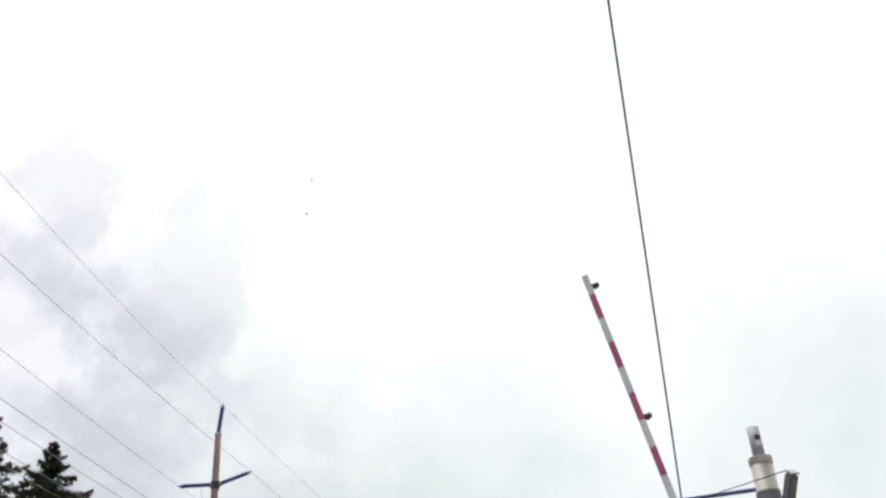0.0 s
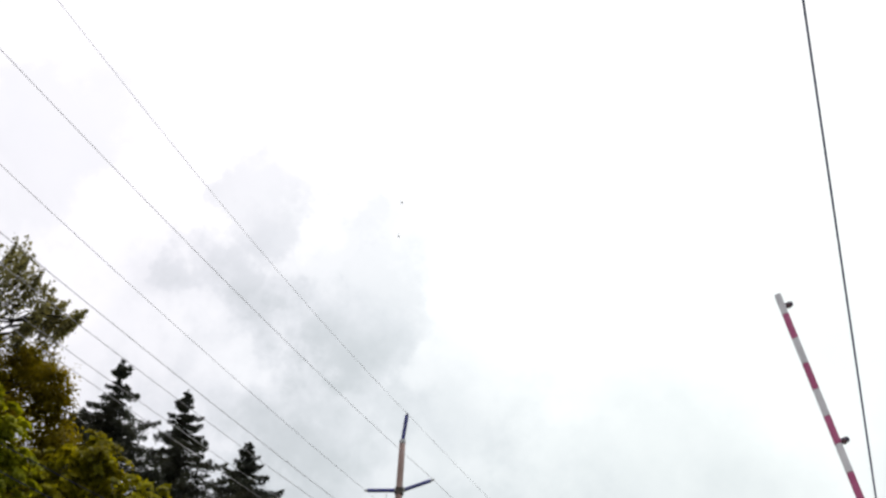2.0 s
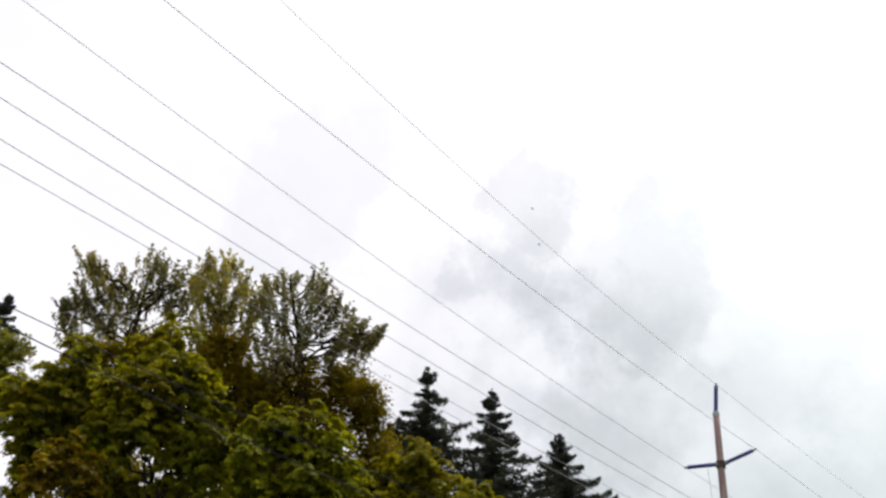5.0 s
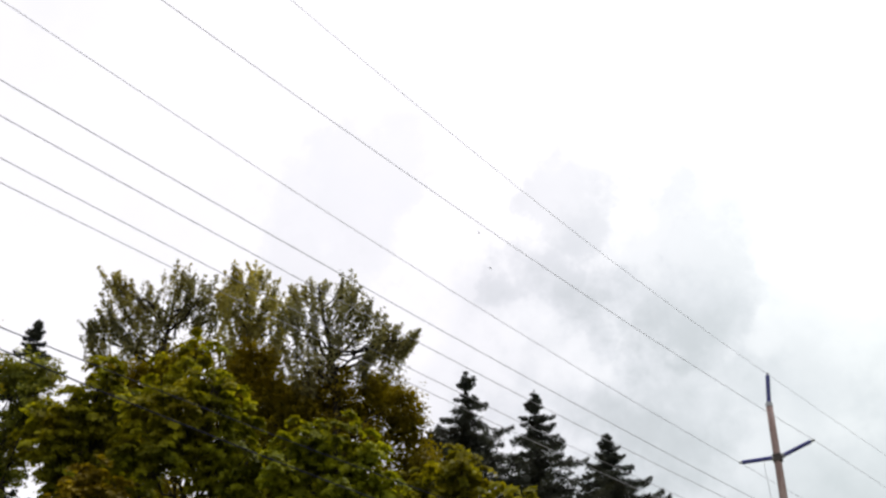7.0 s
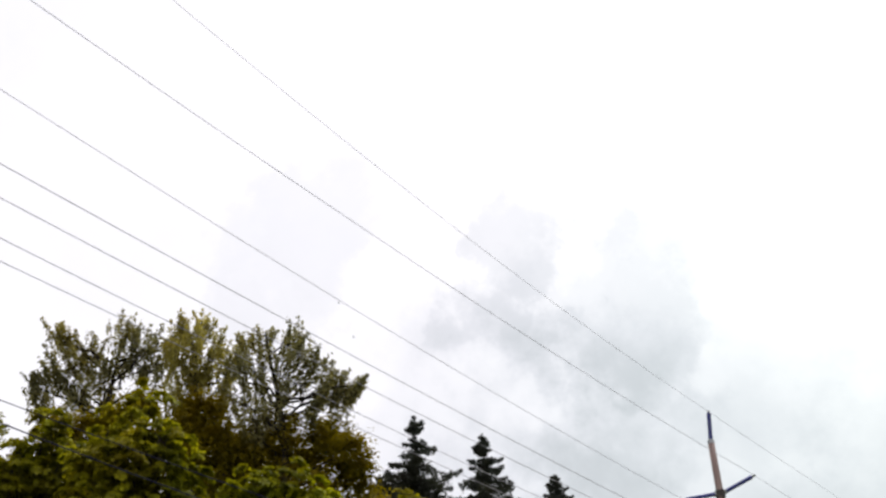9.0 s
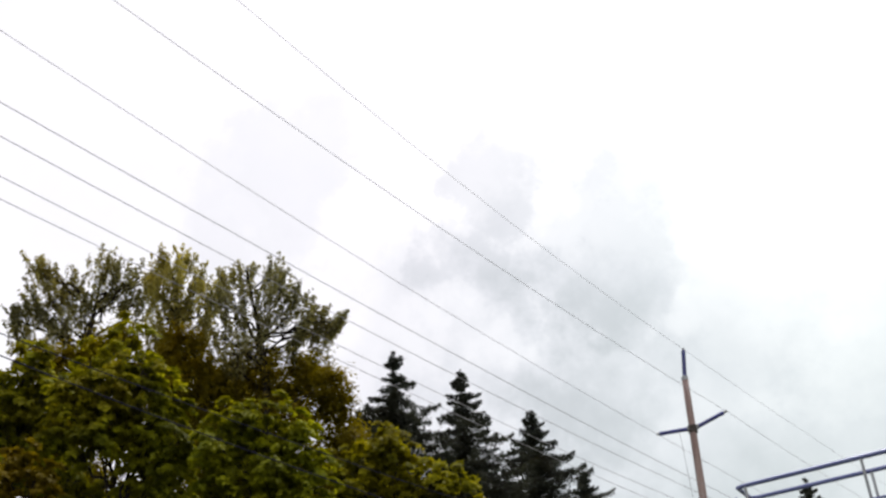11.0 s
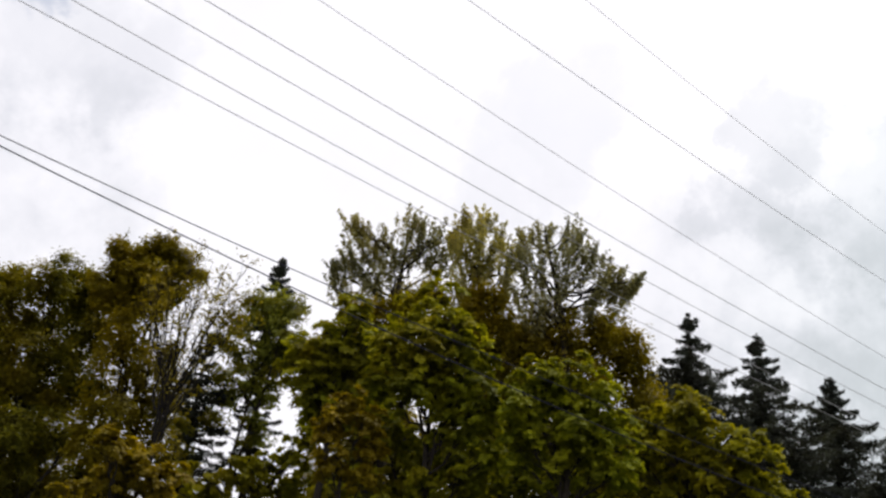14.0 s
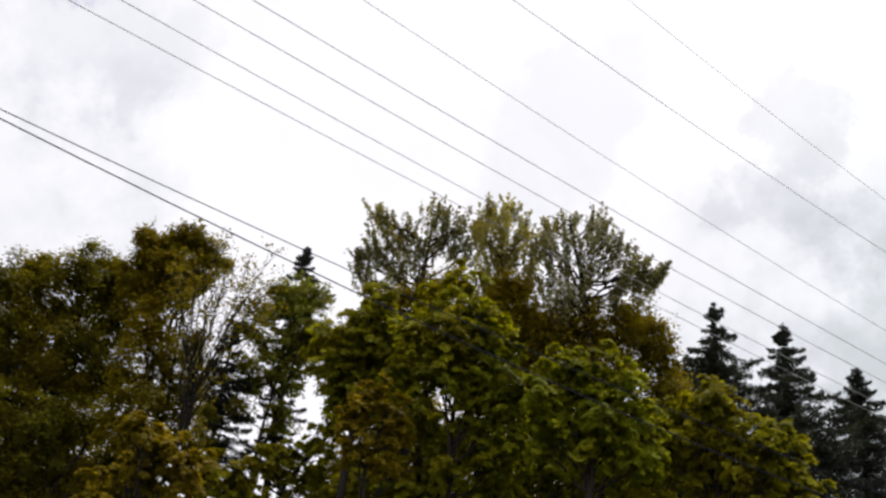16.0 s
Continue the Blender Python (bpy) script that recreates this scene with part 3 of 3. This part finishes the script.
broadleaf("umbrella_alder", (-22.7, 37.1), [(-24.6, 35.6, 20.5, 0.53), (-24.6, 36.5, 20.5, 0.75), (-23.5, 36.7, 21.1, 0.65), (-22.8, 37.0, 20.8, 0.70), (-23.8, 36.8, 20.3, 0.91), (-21.9, 36.9, 20.0, 0.58), (-25.0, 35.9, 19.4, 0.85), (-23.8, 36.2, 19.1, 1.00), (-22.6, 36.6, 19.2, 0.84), (-25.1, 35.7, 18.5, 0.74), (-24.6, 36.5, 18.5, 0.74), (-23.1, 36.5, 18.4, 0.63)],
          OLIVE, BARK, "olive flat-topped tree on several bare upright stems", mode="mass", stems=9, splay=0.75, trunk=0.075, sprigs=30, per=75, spread=0.21, flat=0.6, leaf=0.09, ragged=True)
broadleaf("slim_alder", (-20.7, 41.5), [(-20.2, 42.0, 20.7, 0.96), (-19.1, 42.0, 20.5, 0.84), (-20.9, 41.8, 20.5, 0.74), (-21.2, 41.6, 19.5, 0.62), (-19.3, 41.8, 19.3, 0.94), (-21.2, 41.7, 17.9, 0.56), (-20.3, 41.9, 18.1, 0.72), (-21.9, 41.1, 18.5, 0.42), (-20.7, 41.9, 16.7, 0.77), (-19.7, 41.9, 16.3, 0.65), (-21.3, 41.6, 15.9, 0.55), (-19.3, 42.7, 17.5, 0.78), (-19.8, 41.4, 14.7, 0.43), (-19.0, 42.8, 18.7, 0.78), (-22.7, 40.0, 14.0, 0.43), (-22.3, 40.6, 12.9, 0.48), (-21.6, 41.1, 14.7, 0.43), (-21.4, 40.8, 16.8, 0.38), (-19.8, 42.2, 18.5, 0.61), (-19.6, 41.6, 13.9, 0.43)],
          SLIM, BARK, "slim olive-green tree with an open crown on a dark trunk", mode="mass", per=54, sprigs=20, spread=0.23, flat=0.5, fill=0.3, stems=2, trunk=0.12)
broadleaf("cottonwood", (-13.0, 41.0), [(-15.7, 39.9, 23.8, 0.58), (-15.4, 40.1, 22.6, 0.86), (-15.9, 39.5, 21.6, 0.68), (-16.2, 40.1, 20.7, 0.52), (-14.9, 40.1, 21.3, 0.79), (-14.7, 40.9, 23.6, 0.59), (-13.8, 40.4, 22.3, 0.75), (-13.4, 41.0, 24.3, 0.71), (-12.6, 41.0, 23.8, 0.64), (-13.3, 41.0, 23.0, 0.58), (-11.7, 41.0, 23.5, 0.64), (-11.5, 41.0, 22.4, 0.68), (-14.4, 40.8, 20.7, 0.74), (-13.6, 41.1, 21.1, 0.52), (-12.4, 41.3, 22.7, 0.45), (-14.9, 40.5, 22.5, 0.50), (-16.4, 39.5, 21.2, 0.29), (-15.2, 39.7, 19.9, 0.63), (-12.6, 41.6, 20.9, 0.50), (-11.1, 41.3, 23.8, 0.35), (-15.2, 40.0, 23.4, 0.30)],
          GREYGREEN, BARK, "tall grey-green cottonwood with an open ragged crown", mode="plume", leaf=0.074, per=58, sprigs=17, fill=0.35, trunk=0.3)
broadleaf("cottonwood", (-9.0, 39.2), [(-10.1, 39.0, 23.2, 0.55), (-9.5, 39.6, 23.7, 0.55), (-9.6, 38.7, 22.1, 0.86), (-8.7, 39.7, 22.7, 0.55), (-8.0, 39.0, 21.6, 0.48), (-9.8, 39.6, 21.0, 0.98), (-8.4, 39.5, 20.8, 0.53), (-10.1, 39.0, 19.6, 0.91), (-9.1, 39.2, 21.5, 0.56), (-10.5, 39.0, 22.0, 0.38), (-9.7, 39.5, 19.5, 0.64), (-8.5, 39.1, 19.3, 0.50)],
          YELLOWGREEN, BARK, "tall yellowish-green cottonwood with a rounded top", mode="plume", leaf=0.074, per=62, sprigs=21, fill=0.4, trunk=0.3)
broadleaf("cottonwood", (-6.0, 38.3), [(-7.3, 38.6, 22.2, 0.32), (-6.5, 38.5, 22.5, 0.40), (-5.7, 38.7, 22.3, 0.48), (-5.0, 38.0, 22.1, 0.36), (-6.9, 38.0, 20.9, 0.67), (-5.9, 37.9, 20.9, 0.73), (-4.9, 38.2, 21.1, 0.58), (-4.3, 38.3, 21.1, 0.31), (-6.6, 38.6, 19.8, 0.67), (-5.5, 38.0, 19.7, 0.40), (-3.9, 38.4, 20.4, 0.47), (-3.2, 38.7, 20.2, 0.41), (-2.8, 39.0, 20.0, 0.21), (-4.3, 39.0, 19.7, 0.36), (-3.5, 38.8, 19.5, 0.36), (-6.7, 37.9, 18.2, 0.71), (-7.5, 38.1, 19.4, 0.62), (-3.1, 38.7, 19.5, 0.31), (-3.8, 38.3, 19.8, 0.40), (-4.9, 38.7, 20.4, 0.45), (-2.7, 38.3, 19.8, 0.17), (-4.5, 38.4, 18.8, 0.27), (-7.5, 38.1, 20.8, 0.45), (-6.1, 38.3, 18.6, 0.52)],
          GREYGREEN, BARK, "tall spiky-topped cottonwood with sparse outer twigs", mode="plume", leaf=0.072, per=50, sprigs=18, fill=0.3, trunk=0.3)
broadleaf("olive_alder", (-4.2, 38.8), [(-3.8, 39.2, 18.2, 0.92), (-3.0, 38.1, 17.0, 0.74), (-4.5, 39.1, 17.2, 1.05), (-2.8, 38.7, 16.3, 0.65), (-5.6, 38.8, 17.3, 0.90), (-6.9, 38.7, 17.3, 0.95), (-7.9, 38.5, 16.9, 0.95), (-8.8, 38.0, 17.4, 0.90), (-9.3, 38.0, 18.4, 0.82), (-3.9, 38.3, 15.6, 1.11), (-6.0, 38.5, 15.7, 1.21), (-7.4, 37.6, 15.1, 1.10), (-2.4, 38.9, 15.2, 0.70), (-2.6, 39.0, 14.0, 0.97), (-8.8, 38.2, 19.2, 0.68), (-8.0, 38.5, 18.3, 0.58), (-6.7, 39.3, 18.4, 0.73), (-9.6, 38.5, 18.0, 0.82), (-5.4, 38.8, 18.4, 0.48), (-7.6, 38.8, 17.7, 0.72)],
          OLIVE, BARK, "rounded brownish-olive tree beside the cottonwoods", mode="mass", per=75, sprigs=26, spread=0.23, flat=0.8, leaf=0.085)
broadleaf("olive_alder", (-13.8, 39.1), [(-13.8, 38.3, 18.2, 0.94), (-12.7, 39.0, 18.6, 0.80), (-15.1, 39.2, 17.6, 1.01), (-16.0, 38.4, 16.7, 0.75), (-13.6, 38.4, 16.7, 1.13), (-15.0, 38.6, 15.6, 1.13), (-13.0, 39.4, 17.3, 1.15), (-10.8, 39.4, 18.4, 0.90), (-9.8, 40.8, 17.9, 1.16), (-11.3, 39.2, 16.3, 1.22), (-13.2, 39.2, 15.2, 1.27), (-14.9, 38.8, 14.1, 1.17), (-9.8, 40.2, 15.6, 1.28), (-15.9, 38.5, 15.0, 0.74), (-11.6, 39.4, 20.0, 0.56), (-12.5, 39.5, 19.7, 0.56)],
          OLIVE, BARK, "brownish-olive tree filling the wood behind the maples", mode="mass", per=75, sprigs=26, spread=0.25, flat=0.8, leaf=0.09)
broadleaf("maple", (-9.5, 32.9), [(-9.6, 33.2, 16.5, 1.05), (-10.4, 32.4, 15.6, 0.73), (-8.7, 32.5, 15.1, 0.97), (-8.3, 33.2, 14.4, 0.92), (-9.6, 32.5, 14.6, 1.06), (-10.9, 32.7, 14.4, 0.89), (-9.9, 32.6, 13.4, 1.05), (-8.5, 33.0, 13.3, 1.05), (-11.2, 32.8, 13.3, 0.68), (-7.6, 33.2, 13.0, 0.81), (-7.9, 33.1, 11.9, 0.80), (-8.8, 32.9, 11.8, 0.61), (-7.4, 33.4, 10.8, 0.71), (-9.1, 32.5, 9.8, 0.51), (-8.1, 33.3, 10.2, 0.52)],
          MAPLE, BARK, "large fresh green maple with layered leaf sprays", per=112, sprigs=30, spread=0.58, leaf=0.088)
broadleaf("maple", (-13.1, 33.7), [(-13.3, 34.2, 16.6, 0.90), (-13.8, 33.5, 15.3, 0.98), (-14.3, 33.6, 14.1, 0.92), (-15.0, 33.6, 15.0, 0.67), (-13.3, 34.1, 14.5, 0.98), (-12.5, 34.3, 15.3, 1.04), (-14.0, 33.8, 12.9, 0.81), (-13.1, 34.2, 13.2, 0.97), (-12.0, 33.9, 13.9, 0.86)],
          MAPLE, BARK, "green maple with yellowish young leaves", per=112, sprigs=30, spread=0.55, leaf=0.086)
broadleaf("amber_bush", (-11.4, 30.1), [(-11.5, 30.1, 11.9, 0.53), (-11.8, 29.7, 10.9, 0.62), (-10.7, 30.1, 11.2, 0.60), (-10.6, 30.5, 10.5, 0.49), (-11.4, 29.9, 9.9, 0.71), (-10.7, 30.5, 9.5, 0.67)],
          AMBER, BARK, "small amber-leaved tree in front of the maples", per=90, sprigs=34, spread=0.36, leaf=0.08, trunk=0.1)
broadleaf("maple", (-4.6, 32.8), [(-5.6, 32.7, 13.6, 0.71), (-6.2, 32.0, 12.7, 0.68), (-4.6, 32.7, 13.6, 0.84), (-3.7, 32.8, 13.0, 0.84), (-5.2, 32.9, 12.7, 0.98), (-4.0, 32.4, 11.7, 1.00), (-5.8, 32.2, 11.6, 0.81), (-3.1, 33.0, 11.9, 0.70), (-4.7, 32.7, 10.8, 0.91), (-3.6, 33.1, 10.8, 0.78), (-6.2, 32.3, 10.7, 0.50), (-2.9, 32.6, 10.5, 0.63)],
          FRESH, BARK, "bright green rounded maple below the cottonwoods", per=118, sprigs=32, spread=0.55, leaf=0.086)
broadleaf("hazel", (-0.2, 36.0), [(-1.2, 36.5, 14.0, 0.66), (-0.6, 35.7, 13.6, 0.65), (-1.6, 35.5, 12.8, 0.84), (-0.4, 35.7, 12.7, 0.94), (-2.5, 35.7, 12.8, 0.74), (0.8, 35.7, 12.3, 0.89), (1.7, 36.0, 12.0, 0.80), (-1.4, 36.5, 11.8, 0.96), (-0.0, 35.6, 11.4, 1.07), (-2.5, 35.8, 11.6, 0.84), (1.1, 36.2, 11.0, 0.94), (2.2, 36.4, 11.1, 0.65), (-1.0, 36.6, 10.9, 0.96), (-2.7, 35.5, 10.5, 0.83), (0.5, 36.0, 10.3, 0.93), (1.8, 36.4, 10.3, 0.90)],
          HAZEL, BARK, "low yellow-green tree in front of the spruces", per=105, sprigs=29, spread=0.48, leaf=0.078)
broadleaf("amber_bush", (-16.8, 26.4), [(-16.7, 25.8, 9.0, 0.46), (-16.5, 26.7, 8.8, 0.65), (-15.6, 26.7, 8.2, 0.71), (-17.1, 26.6, 8.1, 0.69), (-16.5, 27.2, 7.7, 0.84), (-17.7, 25.9, 7.4, 0.61)],
          AMBER, BARK, "amber-leaved bush near the tall alders", per=95, sprigs=46, spread=0.40, leaf=0.08, trunk=0.09)
broadleaf("alder", (-23.3, 36.1), [(-23.5, 35.1, 16.6, 0.71), (-23.4, 35.2, 15.4, 1.05), (-22.7, 36.4, 14.7, 0.91), (-22.5, 37.3, 15.5, 0.51), (-23.3, 35.6, 13.4, 1.29), (-22.4, 37.0, 13.5, 0.96), (-21.7, 36.9, 12.1, 0.84), (-23.5, 35.6, 11.7, 1.08), (-22.8, 36.0, 16.0, 0.45), (-21.9, 36.7, 14.0, 0.55), (-22.2, 37.2, 16.3, 0.31), (-23.7, 36.0, 17.5, 0.41)],
          OLIVE, BARK, "brownish leafy alder below the flat-topped tree", mode="mass", per=65, sprigs=20, spread=0.24, flat=0.9, fill=0.3, stems=2, trunk=0.11)
broadleaf("understorey_tree", (-17.9, 35.8), [(-18.2, 35.9, 10.1, 0.83), (-17.2, 35.9, 11.2, 0.55), (-16.7, 36.2, 10.3, 0.87), (-15.7, 37.1, 10.7, 0.88), (-18.6, 35.4, 9.5, 0.73), (-16.1, 36.9, 11.7, 0.42), (-19.4, 35.0, 9.7, 0.50), (-15.5, 36.4, 11.6, 0.55), (-15.1, 36.7, 12.4, 0.46), (-16.1, 36.9, 10.5, 0.69), (-18.5, 35.0, 10.3, 0.64), (-17.7, 35.6, 10.9, 0.50), (-16.7, 36.7, 11.5, 0.51), (-19.4, 35.1, 10.7, 0.41), (-15.7, 36.4, 12.1, 0.46), (-15.3, 36.7, 13.0, 0.42)],
          HAZEL, BARK, "low olive understorey tree with loose leaf sprays", per=70, sprigs=24, spread=0.42, leaf=0.085, trunk=0.12)

broadleaf("understorey_maple", (-11.0, 35.3), [(-11.7, 35.4, 12.5, 0.87), (-10.5, 35.9, 11.7, 1.00), (-11.8, 34.6, 10.4, 0.89), (-8.8, 34.9, 11.4, 0.84), (-8.1, 37.1, 10.8, 1.05), (-9.8, 35.3, 9.9, 1.05), (-11.1, 34.9, 9.5, 0.95), (-6.5, 37.2, 11.1, 1.09), (-4.8, 36.9, 10.9, 1.08), (-3.6, 36.8, 10.5, 0.96), (-13.3, 35.1, 9.9, 0.86), (-8.1, 35.1, 9.5, 0.93)],
          MAPLE, BARK, "low shaded maple under the taller crowns", per=95, sprigs=32, spread=0.5, leaf=0.10, trunk=0.14)
broadleaf("understorey_tree", (-26.0, 36.5), [(-26.8, 36.4, 12.1, 0.94), (-25.3, 36.7, 9.9, 1.01), (-23.5, 37.2, 9.8, 1.00), (-27.2, 36.0, 9.1, 1.28), (-26.8, 36.9, 13.8, 0.79)],
          OLIVE, BARK, "low brownish tree at the foot of the alders", mode="mass", per=75, sprigs=22, spread=0.25, flat=0.7, leaf=0.09, trunk=0.1)
broadleaf("thicket_tree", (-31.9, 44.5), [(-33.3, 42.8, 13.3, 3.0), (-34.9, 41.6, 11.3, 3.3), (-32.4, 43.6, 9.7, 3.0), (-28.8, 41.4, 10.6, 1.9), (-30.9, 39.9, 10.4, 1.9)],
          DEEP, BARK, "dark tree deep in the thicket", mode="mass", per=75, sprigs=11, leaf=0.15, spread=0.4, flat=0.6)
broadleaf("thicket_tree", (-17.5, 46.5), [(-18.2, 45.7, 12.0, 1.7), (-16.3, 46.4, 13.3, 2.55), (-13.7, 47.2, 13.3, 2.83), (-15.6, 46.2, 16.0, 1.9)],
          DEEP, BARK, "dark dense tree deep in the thicket", mode="mass", per=75, sprigs=16, leaf=0.15, spread=0.4, flat=0.6)
broadleaf("thicket_tree", (-5.0, 49.5), [(-10.0, 48.1, 14.5, 3.13), (-6.6, 48.7, 15.6, 3.15), (-3.1, 49.0, 14.6, 2.85), (0.3, 49.0, 13.2, 2.27), (3.0, 48.9, 12.2, 1.70), (-9.0, 48.1, 18.0, 2.4)],
          DEEP, BARK, "dark dense tree deep in the thicket", mode="mass", per=75, sprigs=16, leaf=0.15, spread=0.4, flat=0.6)


def bare_birch(base, tips, label):
    """Many thin stems that fan out, with fine twigs and few leaves."""
    top = empty("bare_birch", (*base, 0), label, "tree", "trees along the line")
    o = np.array((*base, 0.0))
    fork = np.array((0.0, 0.0, 12.4))
    part("trunk", tube(bmesh.new(), limb_points((0, 0, -0.2), fork, 0, 0.06).tolist(), np.linspace(0.12, 0.05, 6).tolist(), 8), TWIG_BARK, top, smooth=True)
    cs, tw = [], bmesh.new()
    for x, y, z in tips:
        for k in range(3):
            tip = np.array((x, y, z)) - o + rng.normal(size=3) * (0.3, 0.4, 0.35)
            start = fork + (rng.normal() * 0.15, rng.normal() * 0.15, rng.uniform(-1.6, 0.9))
            line = limb_points(start, tip, 0, 0.10, 8)
            line[1:-1, :2] += (line[1:-1, :2] - tip[:2]) * 0.15
            part("stem", tube(bmesh.new(), line.tolist(), np.linspace(0.036, 0.008, 8).tolist(), 6), TWIG_BARK, top)
            for i in range(26):
                f = rng.uniform(0.3, 1.0)
                p = np.array([np.interp(f, np.linspace(0, 1, 8), line[:, j]) for j in range(3)])
                q = p + (tip - start) / np.linalg.norm(tip - start) * rng.uniform(0.3, 0.9) + rng.normal(size=3) * 0.28
                tube(tw, [p.tolist(), ((p + q) / 2 + rng.normal(size=3) * 0.04).tolist(), q.tolist()], [0.010, 0.007, 0.004], 4, False)
                if rng.random() < 0.28 + 0.42 * (f > 0.7):
                    cs.append(q + rng.normal(size=(10, 3)) * 0.15)
    tagged(part("twig_mass", tw, TWIG_BARK, top), kind="stuff")
    c = np.vstack(cs)
    v, f = leaves(c, unit(rng.normal(size=c.shape) + (0, 0, 0.6)), 0.07)
    raw_part("crown", v, f, OLIVE, top)
    return top


bare_birch((-19.8, 33.3), [(-21.1, 32.5, 16.7), (-20.6, 32.9, 17.3), (-20.1, 33.2, 17.7), (-19.6, 33.5, 18.0), (-19.0, 33.8, 18.0), (-18.3, 34.2, 17.7), (-18.1, 34.3, 16.9), (-18.2, 34.2, 15.9)], "half-bare birch with fine fanning twigs")

spruce("spruce", (-0.6, 44.2, 21.0), 2.5, "dark blue-green spruce with drooping boughs", bare=0.42)
spruce("spruce", (2.6, 47.9, 21.6), 2.8, "dark spruce with a narrow pointed top", bare=0.36)
spruce("spruce", (7.1, 58.0, 23.1), 3.6, "dense dark spruce close to the power pole", slope=0.85, bare=0.25)
spruce("spruce", (-2.4, 47.0, 19.4), 2.2, "small dark spruce half hidden by its neighbours", bare=0.2)
spruce("spruce", (8.7, 51.6, 17.3), 2.2, "short dark spruce beside the tall ones")
spruce("spruce", (-21.6, 45.4, 25.1), 0.9, "slender grey-green spruce top behind the slim tree", slope=0.6, bare=0.6)
spruce("young_conifer", (-22.8, 41.4, 19.1), 1.5, "thin sparse dark conifer between the alders", bare=0.58)
spruce("spruce", (21.9, 56.5, 17.7), 2.0, "distant spruce behind the handrail", bare=0.5)


# ---- birds ----
def build_bird(label):
    top = empty("bird", (0, 0, 0), label, "bird", "birds in flight")
    bm = bmesh.new()
    tube(bm, [(0, 0.20, 0.0), (0, 0.17, 0.005), (0, 0.11, 0.008), (0, 0.0, 0.0), (0, -0.12, 0.0), (0, -0.18, 0.0)], [0.008, 0.03, 0.038, 0.055, 0.035, 0.012], 10)
    part("body", bm, FEATHER, top, smooth=True)
    bm = bmesh.new()
    tube(bm, [(0, -0.15, 0), (0, -0.22, 0), (0, -0.28, 0)], [0.012, 0.035, 0.05], 8)
    for v in bm.verts:
        v.co.z *= 0.2
    part("tail", bm, FEATHER, top)
    wings = []
    for s in (-1, 1):
        bm = bmesh.new()
        chord = [(0.0, 0.075, -0.08), (0.12, 0.085, -0.085), (0.24, 0.07, -0.08), (0.34, 0.03, -0.07), (0.40, -0.03, -0.06)]
        rows = [[bm.verts.new((s * x, f, 0.008)), bm.verts.new((s * x, (f + r) / 2, 0.016)), bm.verts.new((s * x, r, 0)), bm.verts.new((s * x, (f + r) / 2, -0.004))] for x, f, r in chord]
        for p, q in zip(rows, rows[1:]):
            for k in range(4):
                bm.faces.new((p[k], p[(k + 1) % 4], q[(k + 1) % 4], q[k]))
        bm.faces.new(rows[0])
        bm.faces.new(rows[-1])
        bmesh.ops.recalc_face_normals(bm, faces=bm.faces)
        wings.append(part("wing", bm, FEATHER, top))
    return top, wings


BIRDS = [build_bird("small dark bird gliding high in the sky"), build_bird("small dark bird flying below its mate")]


def motions():
    """Both birds cross the sky in a straight level line, beating their wings."""
    along = Vector((-6.9, 3.46, 0))
    heading = math.degrees(math.atan2(-along.x, along.y))
    for k, (bird, wings) in enumerate(BIRDS):
        rows = []
        for i in range(17):
            p = Vector((47.5 - 6.2 * i - 0.0875 * i * i, 122.2 + 3.46 * i, 92.0)) + Vector((0.37 * i - 0.9, 0.1 * i, -6.4)) * k
            rows.append((float(i), pose(p.x, p.y, p.z, 0, 0, heading)))
        walk(bird, rows)
        for s, wing in zip((-1, 1), wings):
            walk(wing, [(i * 0.125, pose(0, 0, 0.02, 0, -s * (8 + 26 * math.sin(i * 0.785 * 1.9 + k * 2.0)))) for i in range(129)])


motions()
